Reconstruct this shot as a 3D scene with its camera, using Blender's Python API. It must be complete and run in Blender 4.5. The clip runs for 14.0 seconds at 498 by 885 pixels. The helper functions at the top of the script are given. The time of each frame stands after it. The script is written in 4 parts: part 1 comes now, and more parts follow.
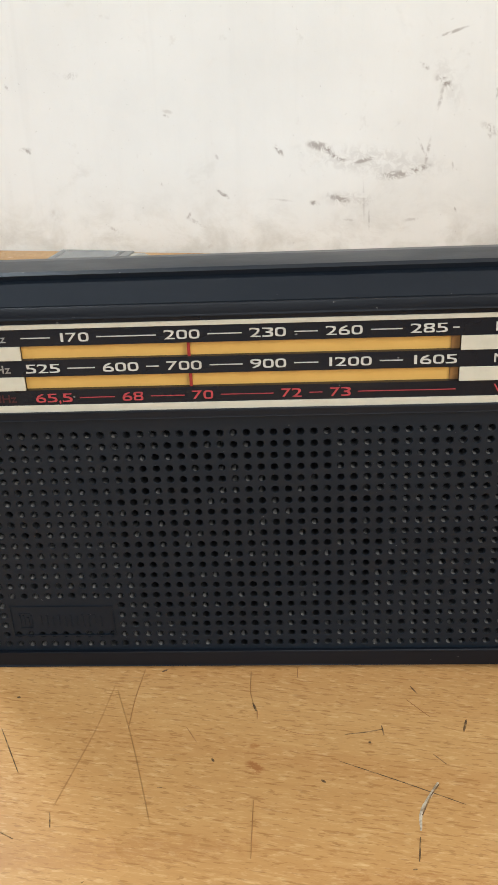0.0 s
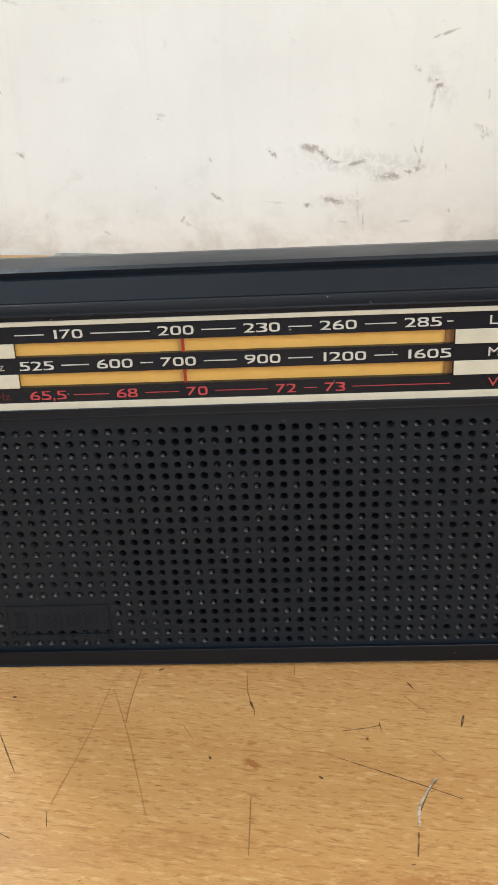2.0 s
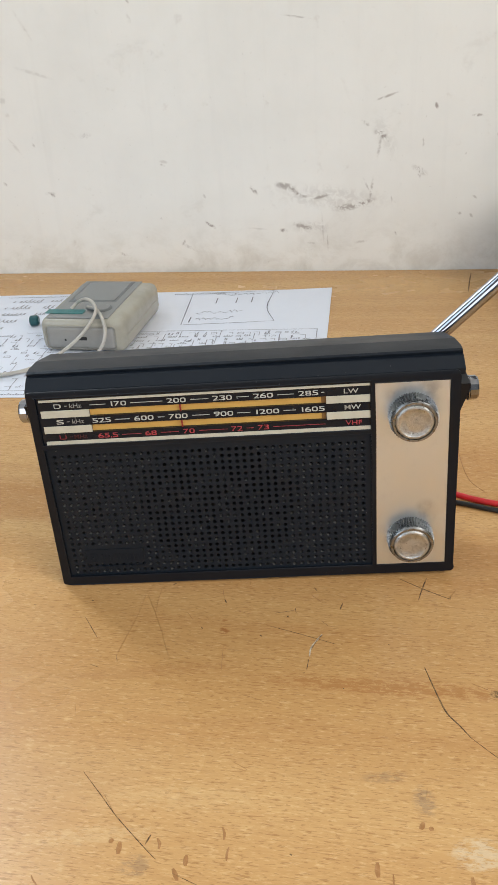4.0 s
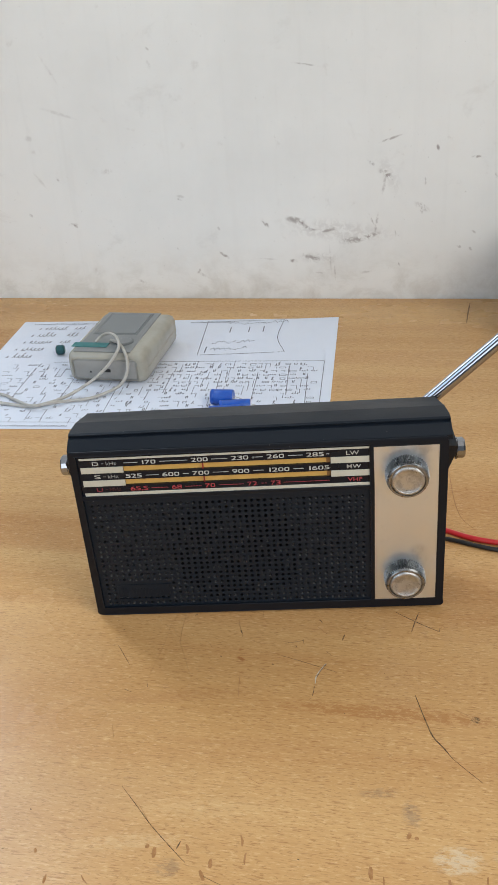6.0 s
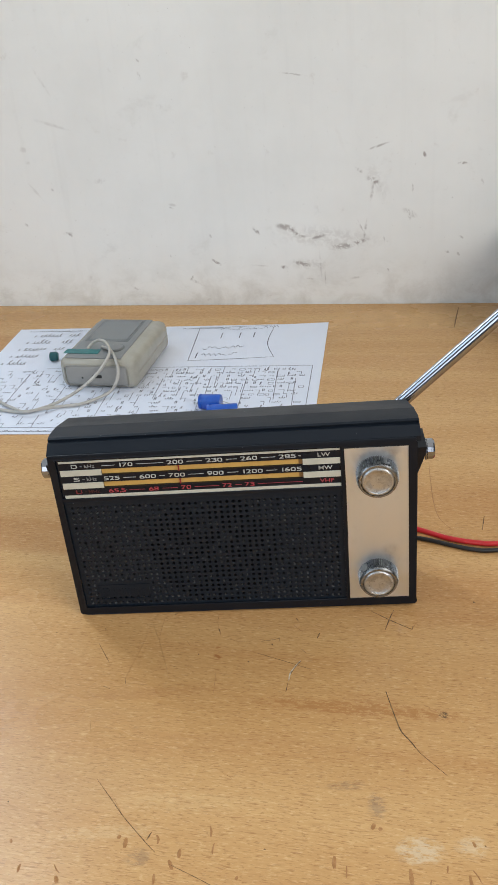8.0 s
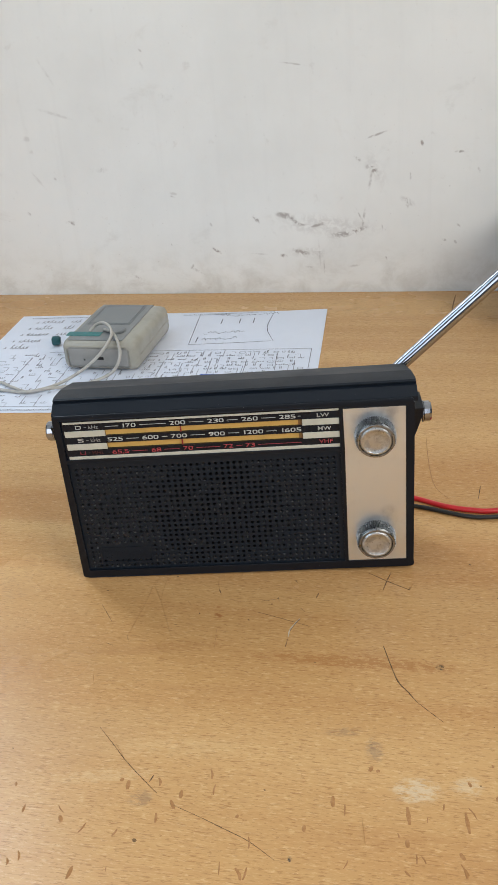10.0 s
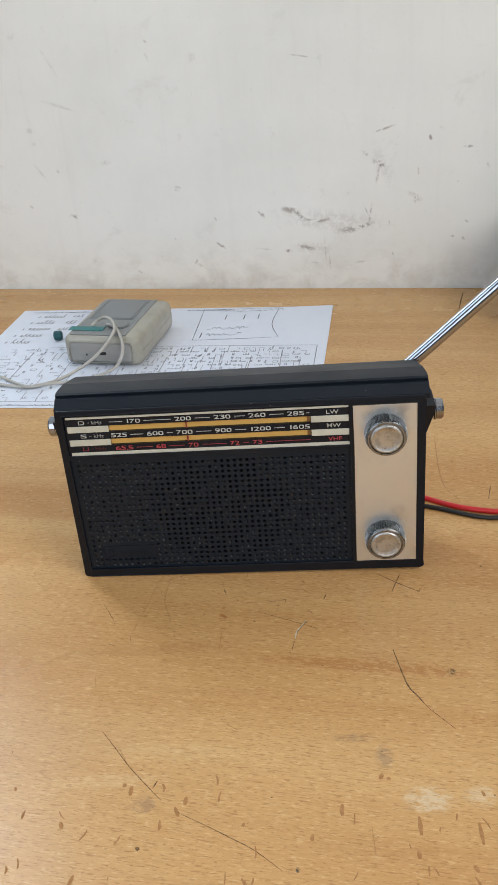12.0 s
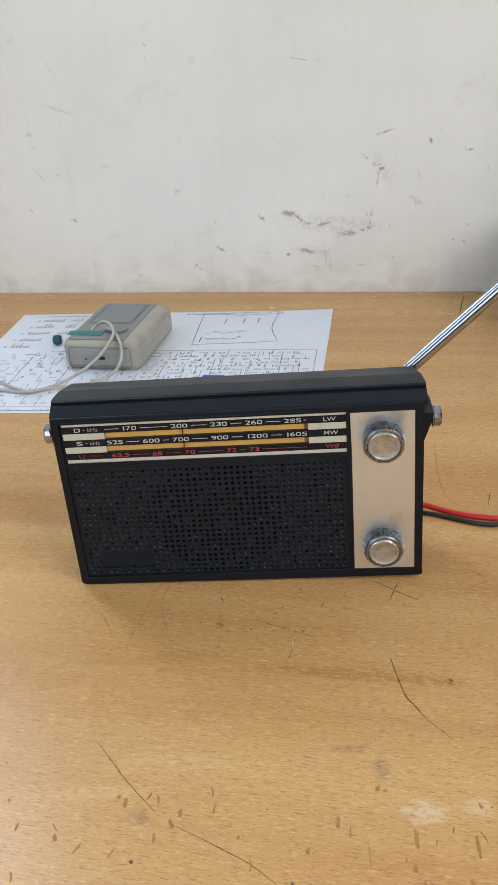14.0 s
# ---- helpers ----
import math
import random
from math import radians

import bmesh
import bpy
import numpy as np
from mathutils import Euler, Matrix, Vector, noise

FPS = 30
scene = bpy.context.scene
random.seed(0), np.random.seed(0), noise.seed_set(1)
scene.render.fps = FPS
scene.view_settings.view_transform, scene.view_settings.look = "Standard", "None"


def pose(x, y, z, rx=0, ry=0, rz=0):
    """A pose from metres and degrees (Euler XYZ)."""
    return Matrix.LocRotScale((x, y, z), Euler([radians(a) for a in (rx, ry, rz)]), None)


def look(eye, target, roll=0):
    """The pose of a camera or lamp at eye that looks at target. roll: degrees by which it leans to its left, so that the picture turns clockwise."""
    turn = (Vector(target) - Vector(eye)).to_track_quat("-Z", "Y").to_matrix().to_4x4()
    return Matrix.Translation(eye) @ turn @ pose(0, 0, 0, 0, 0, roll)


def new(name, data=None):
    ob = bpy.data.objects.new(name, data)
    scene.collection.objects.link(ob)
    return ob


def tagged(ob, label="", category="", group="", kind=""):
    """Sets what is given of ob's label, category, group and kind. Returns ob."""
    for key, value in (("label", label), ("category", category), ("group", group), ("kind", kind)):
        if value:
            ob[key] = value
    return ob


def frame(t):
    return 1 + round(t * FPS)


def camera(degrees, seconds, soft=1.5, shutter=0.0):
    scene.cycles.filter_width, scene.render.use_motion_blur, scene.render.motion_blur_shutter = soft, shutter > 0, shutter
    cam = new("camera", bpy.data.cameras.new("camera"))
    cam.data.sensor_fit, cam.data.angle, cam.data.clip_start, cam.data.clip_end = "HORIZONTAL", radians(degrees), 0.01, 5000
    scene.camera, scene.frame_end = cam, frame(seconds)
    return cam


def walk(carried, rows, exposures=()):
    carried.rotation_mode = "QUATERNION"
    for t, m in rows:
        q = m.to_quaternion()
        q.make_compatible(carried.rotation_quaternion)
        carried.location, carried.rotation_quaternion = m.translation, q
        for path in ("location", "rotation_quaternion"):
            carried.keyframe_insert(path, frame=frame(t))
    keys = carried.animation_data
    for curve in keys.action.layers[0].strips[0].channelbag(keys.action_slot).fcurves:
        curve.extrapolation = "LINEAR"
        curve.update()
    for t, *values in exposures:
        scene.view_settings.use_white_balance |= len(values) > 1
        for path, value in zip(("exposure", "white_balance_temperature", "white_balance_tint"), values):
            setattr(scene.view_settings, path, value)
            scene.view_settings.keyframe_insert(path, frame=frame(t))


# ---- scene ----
cam = camera(31.58, 14.0)
PATH = [
    (0, (0.08590, -0.18386, 0.15300), (0.05694, 0.35741, -0.10427), -1.738),
    (0.5, (0.08772, -0.18524, 0.15138), (0.06027, 0.35807, -0.10173), -1.928),
    (1, (0.08665, -0.18500, 0.15177), (0.06131, 0.35855, -0.10105), -1.975),
    (1.5, (0.08593, -0.18522, 0.15181), (0.06160, 0.35832, -0.10111), -1.884),
    (2, (0.08614, -0.18449, 0.15090), (0.05984, 0.35847, -0.10308), -2.047),
    (2.5, (0.08857, -0.20044, 0.16119), (0.06026, 0.34150, -0.09474), -2.329),
    (3, (0.10024, -0.24979, 0.17991), (0.07143, 0.28816, -0.08425), -2.732),
    (3.5, (0.10811, -0.28837, 0.20451), (0.07708, 0.24311, -0.07221), -3.439),
    (3.7, (0.11020, -0.30532, 0.22217), (0.07635, 0.22397, -0.05836), -3.791),
    (5.8, (0.11719, -0.35207, 0.29779), (0.07529, 0.16884, 0.00301), -4.366),
    (6, (0.11430, -0.35143, 0.29912), (0.07205, 0.16951, 0.00444), -4.225),
    (6.5, (0.11713, -0.35506, 0.30346), (0.07286, 0.16585, 0.00903), -4.209),
    (7, (0.12250, -0.35853, 0.30506), (0.07651, 0.16251, 0.01112), -4.321),
    (7.5, (0.12618, -0.35572, 0.30172), (0.07790, 0.16542, 0.00833), -4.640),
    (8, (0.13257, -0.36068, 0.30174), (0.08302, 0.16187, 0.01107), -4.953),
    (8.5, (0.13567, -0.37609, 0.29272), (0.08596, 0.14851, 0.00579), -5.075),
    (8.7, (0.13299, -0.38405, 0.28909), (0.08370, 0.14173, 0.00426), -5.054),
    (11, (0.12981, -0.37472, 0.28231), (0.08173, 0.15148, -0.00195), -4.472),
    (11.5, (0.12783, -0.37219, 0.27965), (0.07965, 0.15356, -0.00541), -4.403),
    (12, (0.12673, -0.37155, 0.27972), (0.07880, 0.15404, -0.00568), -4.307),
    (12.5, (0.12837, -0.37144, 0.27995), (0.07951, 0.15418, -0.00524), -4.312),
    (13, (0.12763, -0.37074, 0.28163), (0.07817, 0.15478, -0.00365), -4.368),
    (13.5, (0.12703, -0.36768, 0.28026), (0.07692, 0.15799, -0.00463), -4.432),
    (14, (0.12984, -0.36753, 0.28085), (0.07953, 0.15828, -0.00375), -4.461),
]
EXPOSURES = [(0, 0.49, 6760, 10), (2.3, 0.49, 6760, 10), (3.7, 0.25, 6740, 10), (6, 0.05, 6370, 10), (14, 0.05, 6390, 10)]
walk(cam, [(t, look(eye, target, roll)) for t, eye, target, roll in PATH], EXPOSURES)

# ---- light ----
WALL = pose(0, 0.4728, 0, 0, 0, -7.58)      # the back wall's own axes: x along it, y into it

world = bpy.data.worlds.new("world")
world.use_nodes = True
scene.world = world
sky = world.node_tree.nodes.new("ShaderNodeTexSky")
sky.sky_type, sky.sun_disc = "NISHITA", False
sky.sun_elevation, sky.sun_rotation = radians(40), radians(200)
world.node_tree.links.new(sky.outputs[0], world.node_tree.nodes["Background"].inputs[0])
world.node_tree.nodes["Background"].inputs[1].default_value = 0.1


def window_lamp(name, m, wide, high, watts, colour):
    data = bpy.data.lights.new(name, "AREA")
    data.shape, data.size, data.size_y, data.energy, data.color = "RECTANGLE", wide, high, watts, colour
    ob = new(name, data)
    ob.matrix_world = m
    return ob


# daylight in window openings out of view: a warm one to the right of the table, cool ones in the back wall's left end
# and to the left, and added fill behind the camera
window_lamp("unseen_window_light", WALL @ look((1.185, -1.33, 0.95), (0.0, -1.33, 0.85)), 1.05, 1.05, 21.5, (1.0, 0.95, 0.86))
window_lamp("unseen_window_light", WALL @ look((-0.50, 0.02, 0.98), (-0.50, -1.0, 0.98)), 0.28, 0.90, 12.0, (0.74, 0.87, 1.0))
window_lamp("unseen_window_light", WALL @ look((-0.985, -1.15, 0.95), (0.0, -1.15, 0.90)), 0.95, 1.00, 7.0, (0.70, 0.86, 1.0))
# added fill: no window is known behind the camera
window_lamp("unseen_window_light", WALL @ look((0.1, -2.38, 0.75), (0.1, 0.0, 0.75)), 1.3, 1.0, 6.5, (0.90, 0.95, 1.0))


# ---- materials ----
def material(name, colour=(0.5, 0.5, 0.5), rough=0.5, metal=0.0, coat=0.0, spec=0.5):
    mat = bpy.data.materials.new(name)
    mat.use_nodes = True
    b = mat.node_tree.nodes["Principled BSDF"]
    b.inputs["Base Color"].default_value = (*colour, 1)
    b.inputs["Roughness"].default_value = rough
    b.inputs["Metallic"].default_value = metal
    b.inputs["Coat Weight"].default_value = coat
    b.inputs["Specular IOR Level"].default_value = spec
    return mat


class Tree:
    """Short hand for a material's nodes."""

    def __init__(self, mat):
        self.tree = mat.node_tree
        self.bsdf = self.tree.nodes["Principled BSDF"]

    def put(self, socket, value):
        if isinstance(value, bpy.types.NodeSocket):
            self.tree.links.new(value, socket)
        else:
            socket.default_value = value

    def coords(self, scale=(1, 1, 1), rot=(0, 0, 0), loc=(0, 0, 0), kind="POINT"):
        tc, mp = self.tree.nodes.new("ShaderNodeTexCoord"), self.tree.nodes.new("ShaderNodeMapping")
        mp.vector_type = kind
        self.tree.links.new(tc.outputs["Object"], mp.inputs[0])
        mp.inputs["Location"].default_value, mp.inputs["Rotation"].default_value, mp.inputs["Scale"].default_value = loc, rot, scale
        return mp.outputs[0]

    def noise(self, vec, scale, detail=4, rough=0.55, distortion=0.0):
        n = self.tree.nodes.new("ShaderNodeTexNoise")
        self.put(n.inputs["Vector"], vec)
        n.inputs["Scale"].default_value, n.inputs["Detail"].default_value = scale, detail
        n.inputs["Roughness"].default_value, n.inputs["Distortion"].default_value = rough, distortion
        return n.outputs[0]

    def ramp(self, value, lo, hi, to_lo=0.0, to_hi=1.0, smooth=True):
        n = self.tree.nodes.new("ShaderNodeMapRange")
        n.interpolation_type = "SMOOTHSTEP" if smooth else "LINEAR"
        for sock, v in zip(n.inputs[:5], (value, lo, hi, to_lo, to_hi)):
            self.put(sock, v)
        return n.outputs[0]

    def math(self, op, a, b=0.0):
        n = self.tree.nodes.new("ShaderNodeMath")
        n.operation = op
        self.put(n.inputs[0], a)
        self.put(n.inputs[1], b)
        return n.outputs[0]

    def mix(self, fac, a, b):
        n = self.tree.nodes.new("ShaderNodeMix")
        n.data_type = "RGBA"
        for sock, v in ((n.inputs[0], fac), (n.inputs[6], a), (n.inputs[7], b)):
            self.put(sock, (*v, 1) if isinstance(v, tuple) else v)
        return n.outputs[2]

    def spot(self, x, y, rx, ry, turn=0.0, plane="xy"):
        """A soft spot: 1 in its middle, 0 at its edge."""
        if plane == "xy":
            vec = self.coords((rx, ry, 1000), (0, 0, turn), (x, y, 0), "TEXTURE")
        else:
            vec = self.coords((rx, 1000, ry), (0, -turn, 0), (x, 0, y), "TEXTURE")
        n = self.tree.nodes.new("ShaderNodeVectorMath")
        n.operation = "LENGTH"
        self.put(n.inputs[0], vec)
        return self.ramp(n.outputs["Value"], 0.0, 1.0, 1.0, 0.0)

    def bump(self, height, strength=0.2, distance=0.001):
        n = self.tree.nodes.new("ShaderNodeBump")
        self.put(n.inputs["Height"], height)
        n.inputs["Strength"].default_value, n.inputs["Distance"].default_value = strength, distance
        self.put(self.bsdf.inputs["Normal"], n.outputs[0])

    def colour(self, value):
        self.put(self.bsdf.inputs["Base Color"], value)

    def rough(self, value):
        self.put(self.bsdf.inputs["Roughness"], value)


def beech():
    mat = material("beech_veneer", rough=0.38, spec=0.20)
    k = Tree(mat)
    broad = k.noise(k.coords((1.3, 14, 1)), 1.0, 3, 0.5, 0.6)
    band = k.noise(k.coords((2.2, 55, 1), loc=(3, 1, 0)), 1.0, 4, 0.6, 0.5)
    grain = k.noise(k.coords((70, 560, 1)), 1.0, 5, 0.7)
    fleck = k.noise(k.coords((150, 1100, 1), loc=(7, 2, 0)), 1.0, 2, 0.5)
    ray = k.noise(k.coords((210, 700, 1), loc=(2, 9, 0)), 1.0, 3, 0.6)
    cloud = k.noise(k.coords((6, 9, 1), loc=(1, 5, 0)), 1.0, 4, 0.6)
    c = k.mix(k.ramp(broad, 0.32, 0.68), (0.522, 0.292, 0.112), (0.620, 0.380, 0.163))
    zone = k.noise(k.coords((0.9, 8, 1), loc=(4, 3, 0)), 1.0, 3, 0.5, 0.8)
    c = k.mix(k.math("MULTIPLY", k.ramp(zone, 0.48, 0.64), 0.75), c, (0.45, 0.215, 0.075))
    c = k.mix(k.math("MULTIPLY", k.ramp(band, 0.48, 0.70), 0.42), c, (0.46, 0.228, 0.083))
    c = k.mix(k.math("MULTIPLY", k.ramp(grain, 0.48, 0.70), 0.34), c, (0.41, 0.215, 0.080))
    c = k.mix(k.math("MULTIPLY", k.ramp(grain, 0.47, 0.30), 0.28), c, (0.70, 0.47, 0.225))
    c = k.mix(k.math("MULTIPLY", k.ramp(ray, 0.56, 0.68), 0.32), c, (0.76, 0.53, 0.28))
    c = k.mix(k.math("MULTIPLY", k.ramp(fleck, 0.60, 0.67), 0.50), c, (0.33, 0.155, 0.055))
    pore = k.noise(k.coords((340, 1500, 1), loc=(5, 8, 0)), 1.0, 2, 0.5)
    c = k.mix(k.math("MULTIPLY", k.ramp(pore, 0.59, 0.65), 0.52), c, (0.33, 0.165, 0.06))
    c = k.mix(k.math("MULTIPLY", k.ramp(pore, 0.42, 0.34), 0.18), c, (0.80, 0.57, 0.31))
    c = k.mix(k.math("MULTIPLY", k.ramp(cloud, 0.55, 0.8), 0.25), c, (0.42, 0.25, 0.12))
    patchy = k.noise(k.coords((220, 520, 1)), 1.0, 5, 0.75)
    for x, y, rx, ry, turn, depth, tint in TABLE_STAINS:
        mask = k.math("MULTIPLY", k.ramp(k.math("MULTIPLY", k.spot(x, y, rx, ry, turn), k.ramp(patchy, 0.36, 0.62, 0.10, 1.0)), 0.08, 0.6), depth)
        c = k.mix(mask, c, tint)
    k.colour(c)
    k.rough(k.ramp(cloud, 0.3, 0.75, 0.20, 0.32))
    k.bump(k.math("ADD", grain, k.math("MULTIPLY", fleck, 0.4)), 0.10, 0.0004)
    return mat


def plaster():
    mat = material("white_wall_paint", rough=0.75, spec=0.3)
    k = Tree(mat)
    cloud = k.noise(k.coords((5, 5, 5)), 1.0, 5, 0.6)
    fine = k.noise(k.coords((60, 60, 60)), 1.0, 5, 0.65)
    dirt = k.noise(k.coords((24, 24, 30), loc=(2, 0, 7)), 1.0, 6, 0.7, 0.4)
    c = k.mix(k.ramp(cloud, 0.35, 0.7), (0.84, 0.84, 0.815), (0.77, 0.77, 0.745))
    c = k.mix(k.math("MULTIPLY", k.ramp(dirt, 0.58, 0.78), 0.22), c, (0.45, 0.42, 0.37))
    c = k.mix(k.math("MULTIPLY", k.ramp(fine, 0.62, 0.76), 0.30), c, (0.50, 0.46, 0.42))
    streak = k.noise(k.coords((90, 90, 5), loc=(4, 0, 1)), 1.0, 4, 0.6)
    c = k.mix(k.math("MULTIPLY", k.ramp(streak, 0.52, 0.75), 0.06), c, (0.52, 0.50, 0.47))
    speck = k.noise(k.coords((330, 330, 330), loc=(9, 0, 2)), 1.0, 3, 0.6)
    c = k.mix(k.math("MULTIPLY", k.ramp(speck, 0.66, 0.76), 0.35), c, (0.42, 0.39, 0.35))
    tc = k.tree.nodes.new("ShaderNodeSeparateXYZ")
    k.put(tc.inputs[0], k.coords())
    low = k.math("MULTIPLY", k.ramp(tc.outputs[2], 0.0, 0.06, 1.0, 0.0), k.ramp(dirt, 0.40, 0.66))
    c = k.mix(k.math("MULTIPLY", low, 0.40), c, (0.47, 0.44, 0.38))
    ragged = k.noise(k.coords((160, 160, 160), loc=(5, 0, 3)), 1.0, 5, 0.75, 0.8)
    for (x, z), (x2, z2), thick, depth in WALL_MARKS:
        half = math.hypot(x2 - x, z2 - z) / 2
        turn = math.atan2(z2 - z, x2 - x)
        core = k.spot((x + x2) / 2, (z + z2) / 2, half * 1.15 + thick, thick, turn, "xz")
        mask = k.ramp(k.math("MULTIPLY", core, k.ramp(ragged, 0.38, 0.60, 0.10, 1.1)), 0.02, 0.85)
        c = k.mix(k.math("MULTIPLY", mask, depth * 0.74), c, (0.20, 0.155, 0.13))
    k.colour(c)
    k.bump(k.math("ADD", k.math("MULTIPLY", cloud, 3.0), fine), 0.25, 0.001)
    return mat


def black_plastic(name, colour, rough, grain=0.02):
    mat = material(name, colour, rough, spec=0.28)
    k = Tree(mat)
    fine = k.noise(k.coords((900, 900, 900)), 1.0, 3)
    dust = k.noise(k.coords((260, 260, 260)), 1.0, 5, 0.7)
    smear = k.noise(k.coords((18, 30, 40)), 1.0, 4, 0.6)
    speck = k.noise(k.coords((620, 620, 620), loc=(4, 1, 6)), 1.0, 2, 0.5)
    c = k.mix(k.math("MULTIPLY", k.ramp(dust, 0.68, 0.80), 0.35), colour, (0.07, 0.07, 0.072))
    k.colour(k.mix(k.math("MULTIPLY", k.ramp(speck, 0.76, 0.80), 0.7), c, (0.22, 0.22, 0.22)))
    k.rough(k.ramp(smear, 0.3, 0.7, rough - 0.07, rough + 0.10))
    k.bump(fine, 0.12, grain * 0.01)
    return mat


def brushed_metal():
    mat = material("brushed_aluminium", (0.80, 0.84, 0.86), 0.40, 1.0)
    k = Tree(mat)
    lines = k.noise(k.coords((60, 60, 4200)), 1.0, 3, 0.6)
    stain = k.noise(k.coords((110, 60, 80)), 1.0, 5, 0.6)
    c = k.mix(k.math("MULTIPLY", k.ramp(stain, 0.55, 0.8), 0.25), (0.82, 0.86, 0.88), (0.60, 0.61, 0.60))
    # smudges and the knobs' dark blurred reflections, painted into the plate's colour
    for x, z, rx, rz in ((0.1618, 0.0823, 0.0150, 0.0150), (0.1690, 0.0930, 0.0080, 0.0090), (0.1560, 0.0930, 0.0080, 0.0070), (0.1612, 0.0205, 0.0150, 0.0160), (0.1680, 0.0330, 0.0070, 0.0080)):
        smudged_reflection = k.math("MULTIPLY", k.spot(x, z, rx, rz, 0.0, "xz"), k.ramp(stain, 0.36, 0.60, 0.25, 1.0))
        c = k.mix(k.math("MULTIPLY", smudged_reflection, 0.62), c, (0.30, 0.31, 0.34))
    k.colour(c)
    k.rough(k.math("ADD", k.ramp(stain, 0.3, 0.75, 0.34, 0.44), k.math("MULTIPLY", lines, 0.06)))
    k.bump(lines, 0.06, 0.0003)
    return mat


def worn_chrome(name, rough, colour=(0.78, 0.77, 0.75)):
    mat = material(name, colour, rough, 1.0)
    k = Tree(mat)
    tarnish = k.noise(k.coords((240, 240, 240)), 1.0, 5, 0.65)
    k.colour(k.mix(k.math("MULTIPLY", k.ramp(tarnish, 0.48, 0.72), 0.5), colour, (0.44, 0.44, 0.43)))
    k.rough(k.ramp(tarnish, 0.3, 0.7, rough, rough + 0.22))
    k.bump(tarnish, 0.15, 0.0004)
    return mat


def scuffed_cap():
    mat = material("scuffed_aluminium_cap", (0.80, 0.82, 0.83), 0.3, 1.0)
    k = Tree(mat)
    blotch = k.noise(k.coords((260, 260, 260)), 1.0, 5, 0.7, 0.5)
    hair = k.noise(k.coords((2600, 300, 700), (0, 0.6, 0)), 1.0, 3, 0.6)
    pit = k.noise(k.coords((900, 900, 900), loc=(3, 1, 2)), 1.0, 2, 0.5)
    c = k.mix(k.ramp(blotch, 0.42, 0.62), (0.60, 0.615, 0.62), (0.44, 0.45, 0.455))
    c = k.mix(k.math("MULTIPLY", k.ramp(pit, 0.66, 0.74), 0.8), c, (0.16, 0.15, 0.14))
    k.colour(c)
    k.rough(k.ramp(blotch, 0.35, 0.68, 0.28, 0.46))
    k.bump(k.math("ADD", k.math("MULTIPLY", blotch, 2.0), hair), 0.42, 0.0004)
    return mat


def mottled(name, colour, other, scale, rough=0.5, amount=0.5, spec=0.5):
    mat = material(name, colour, rough, spec=spec)
    k = Tree(mat)
    n = k.noise(k.coords((scale, scale, scale)), 1.0, 5, 0.6)
    k.colour(k.mix(k.math("MULTIPLY", k.ramp(n, 0.4, 0.7), amount), colour, other))
    k.bump(n, 0.08, 0.0004)
    return mat


# x, y (along and across the table, in its own axes), half sizes, turn, depth, colour
GRAIN_PATCHES = [
    (0.2148, -0.5190, 0.0864, 0.0075, 0.002, 0.75, (0.4, 0.185, 0.065)),
    (0.1141, -0.5203, 0.0683, 0.0065, 0.206, 0.50, (0.42, 0.21, 0.08)),
    (0.2175, -0.5126, 0.0321, 0.0050, -0.103, 0.30, (0.38, 0.17, 0.06)),
    (0.1455, -0.5777, 0.0513, 0.0090, 0.108, 0.22, (0.7, 0.49, 0.25)),
    (0.1201, -0.5957, 0.0382, 0.0060, 0.181, 0.30, (0.7, 0.5, 0.27)),
    (0.2292, -0.6119, 0.0457, 0.0080, 0.078, 0.30, (0.42, 0.21, 0.08)),
    (0.1605, -0.5429, 0.0682, 0.0060, 0.086, 0.25, (0.42, 0.21, 0.08)),
    (0.1430, -0.4928, 0.0038, 0.0036, 0.2, 0.85, (0.33, 0.13, 0.045)),
]
TABLE_SPOTS = [
    (0.1418, -0.4862, 0.0026, 0.0014, 0.1, 0.60, (0.36, 0.15, 0.05)),
    (0.2256, -0.5703, 0.0060, 0.0110, 0.2, 0.45, (0.24, 0.17, 0.12)),
    (0.2127, -0.5615, 0.0130, 0.0040, 0.2, 0.40, (0.24, 0.15, 0.09)),
    (0.1361, -0.6049, 0.0080, 0.0070, 0.1, 0.40, (0.22, 0.15, 0.10)),
    (0.2428, -0.5880, 0.0150, 0.0100, 0.1, 0.42, (0.70, 0.62, 0.46)),
    (0.2621, -0.5837, 0.0100, 0.0080, 0.1, 0.30, (0.70, 0.62, 0.46)),
    (0.2521, -0.5187, 0.0035, 0.0030, 0.4, 0.90, (0.07, 0.05, 0.035)),
    (0.1983, -0.6238, 0.0016, 0.0020, 0.0, 0.95, (0.05, 0.045, 0.045)),
]
TABLE_STAINS = GRAIN_PATCHES + TABLE_SPOTS
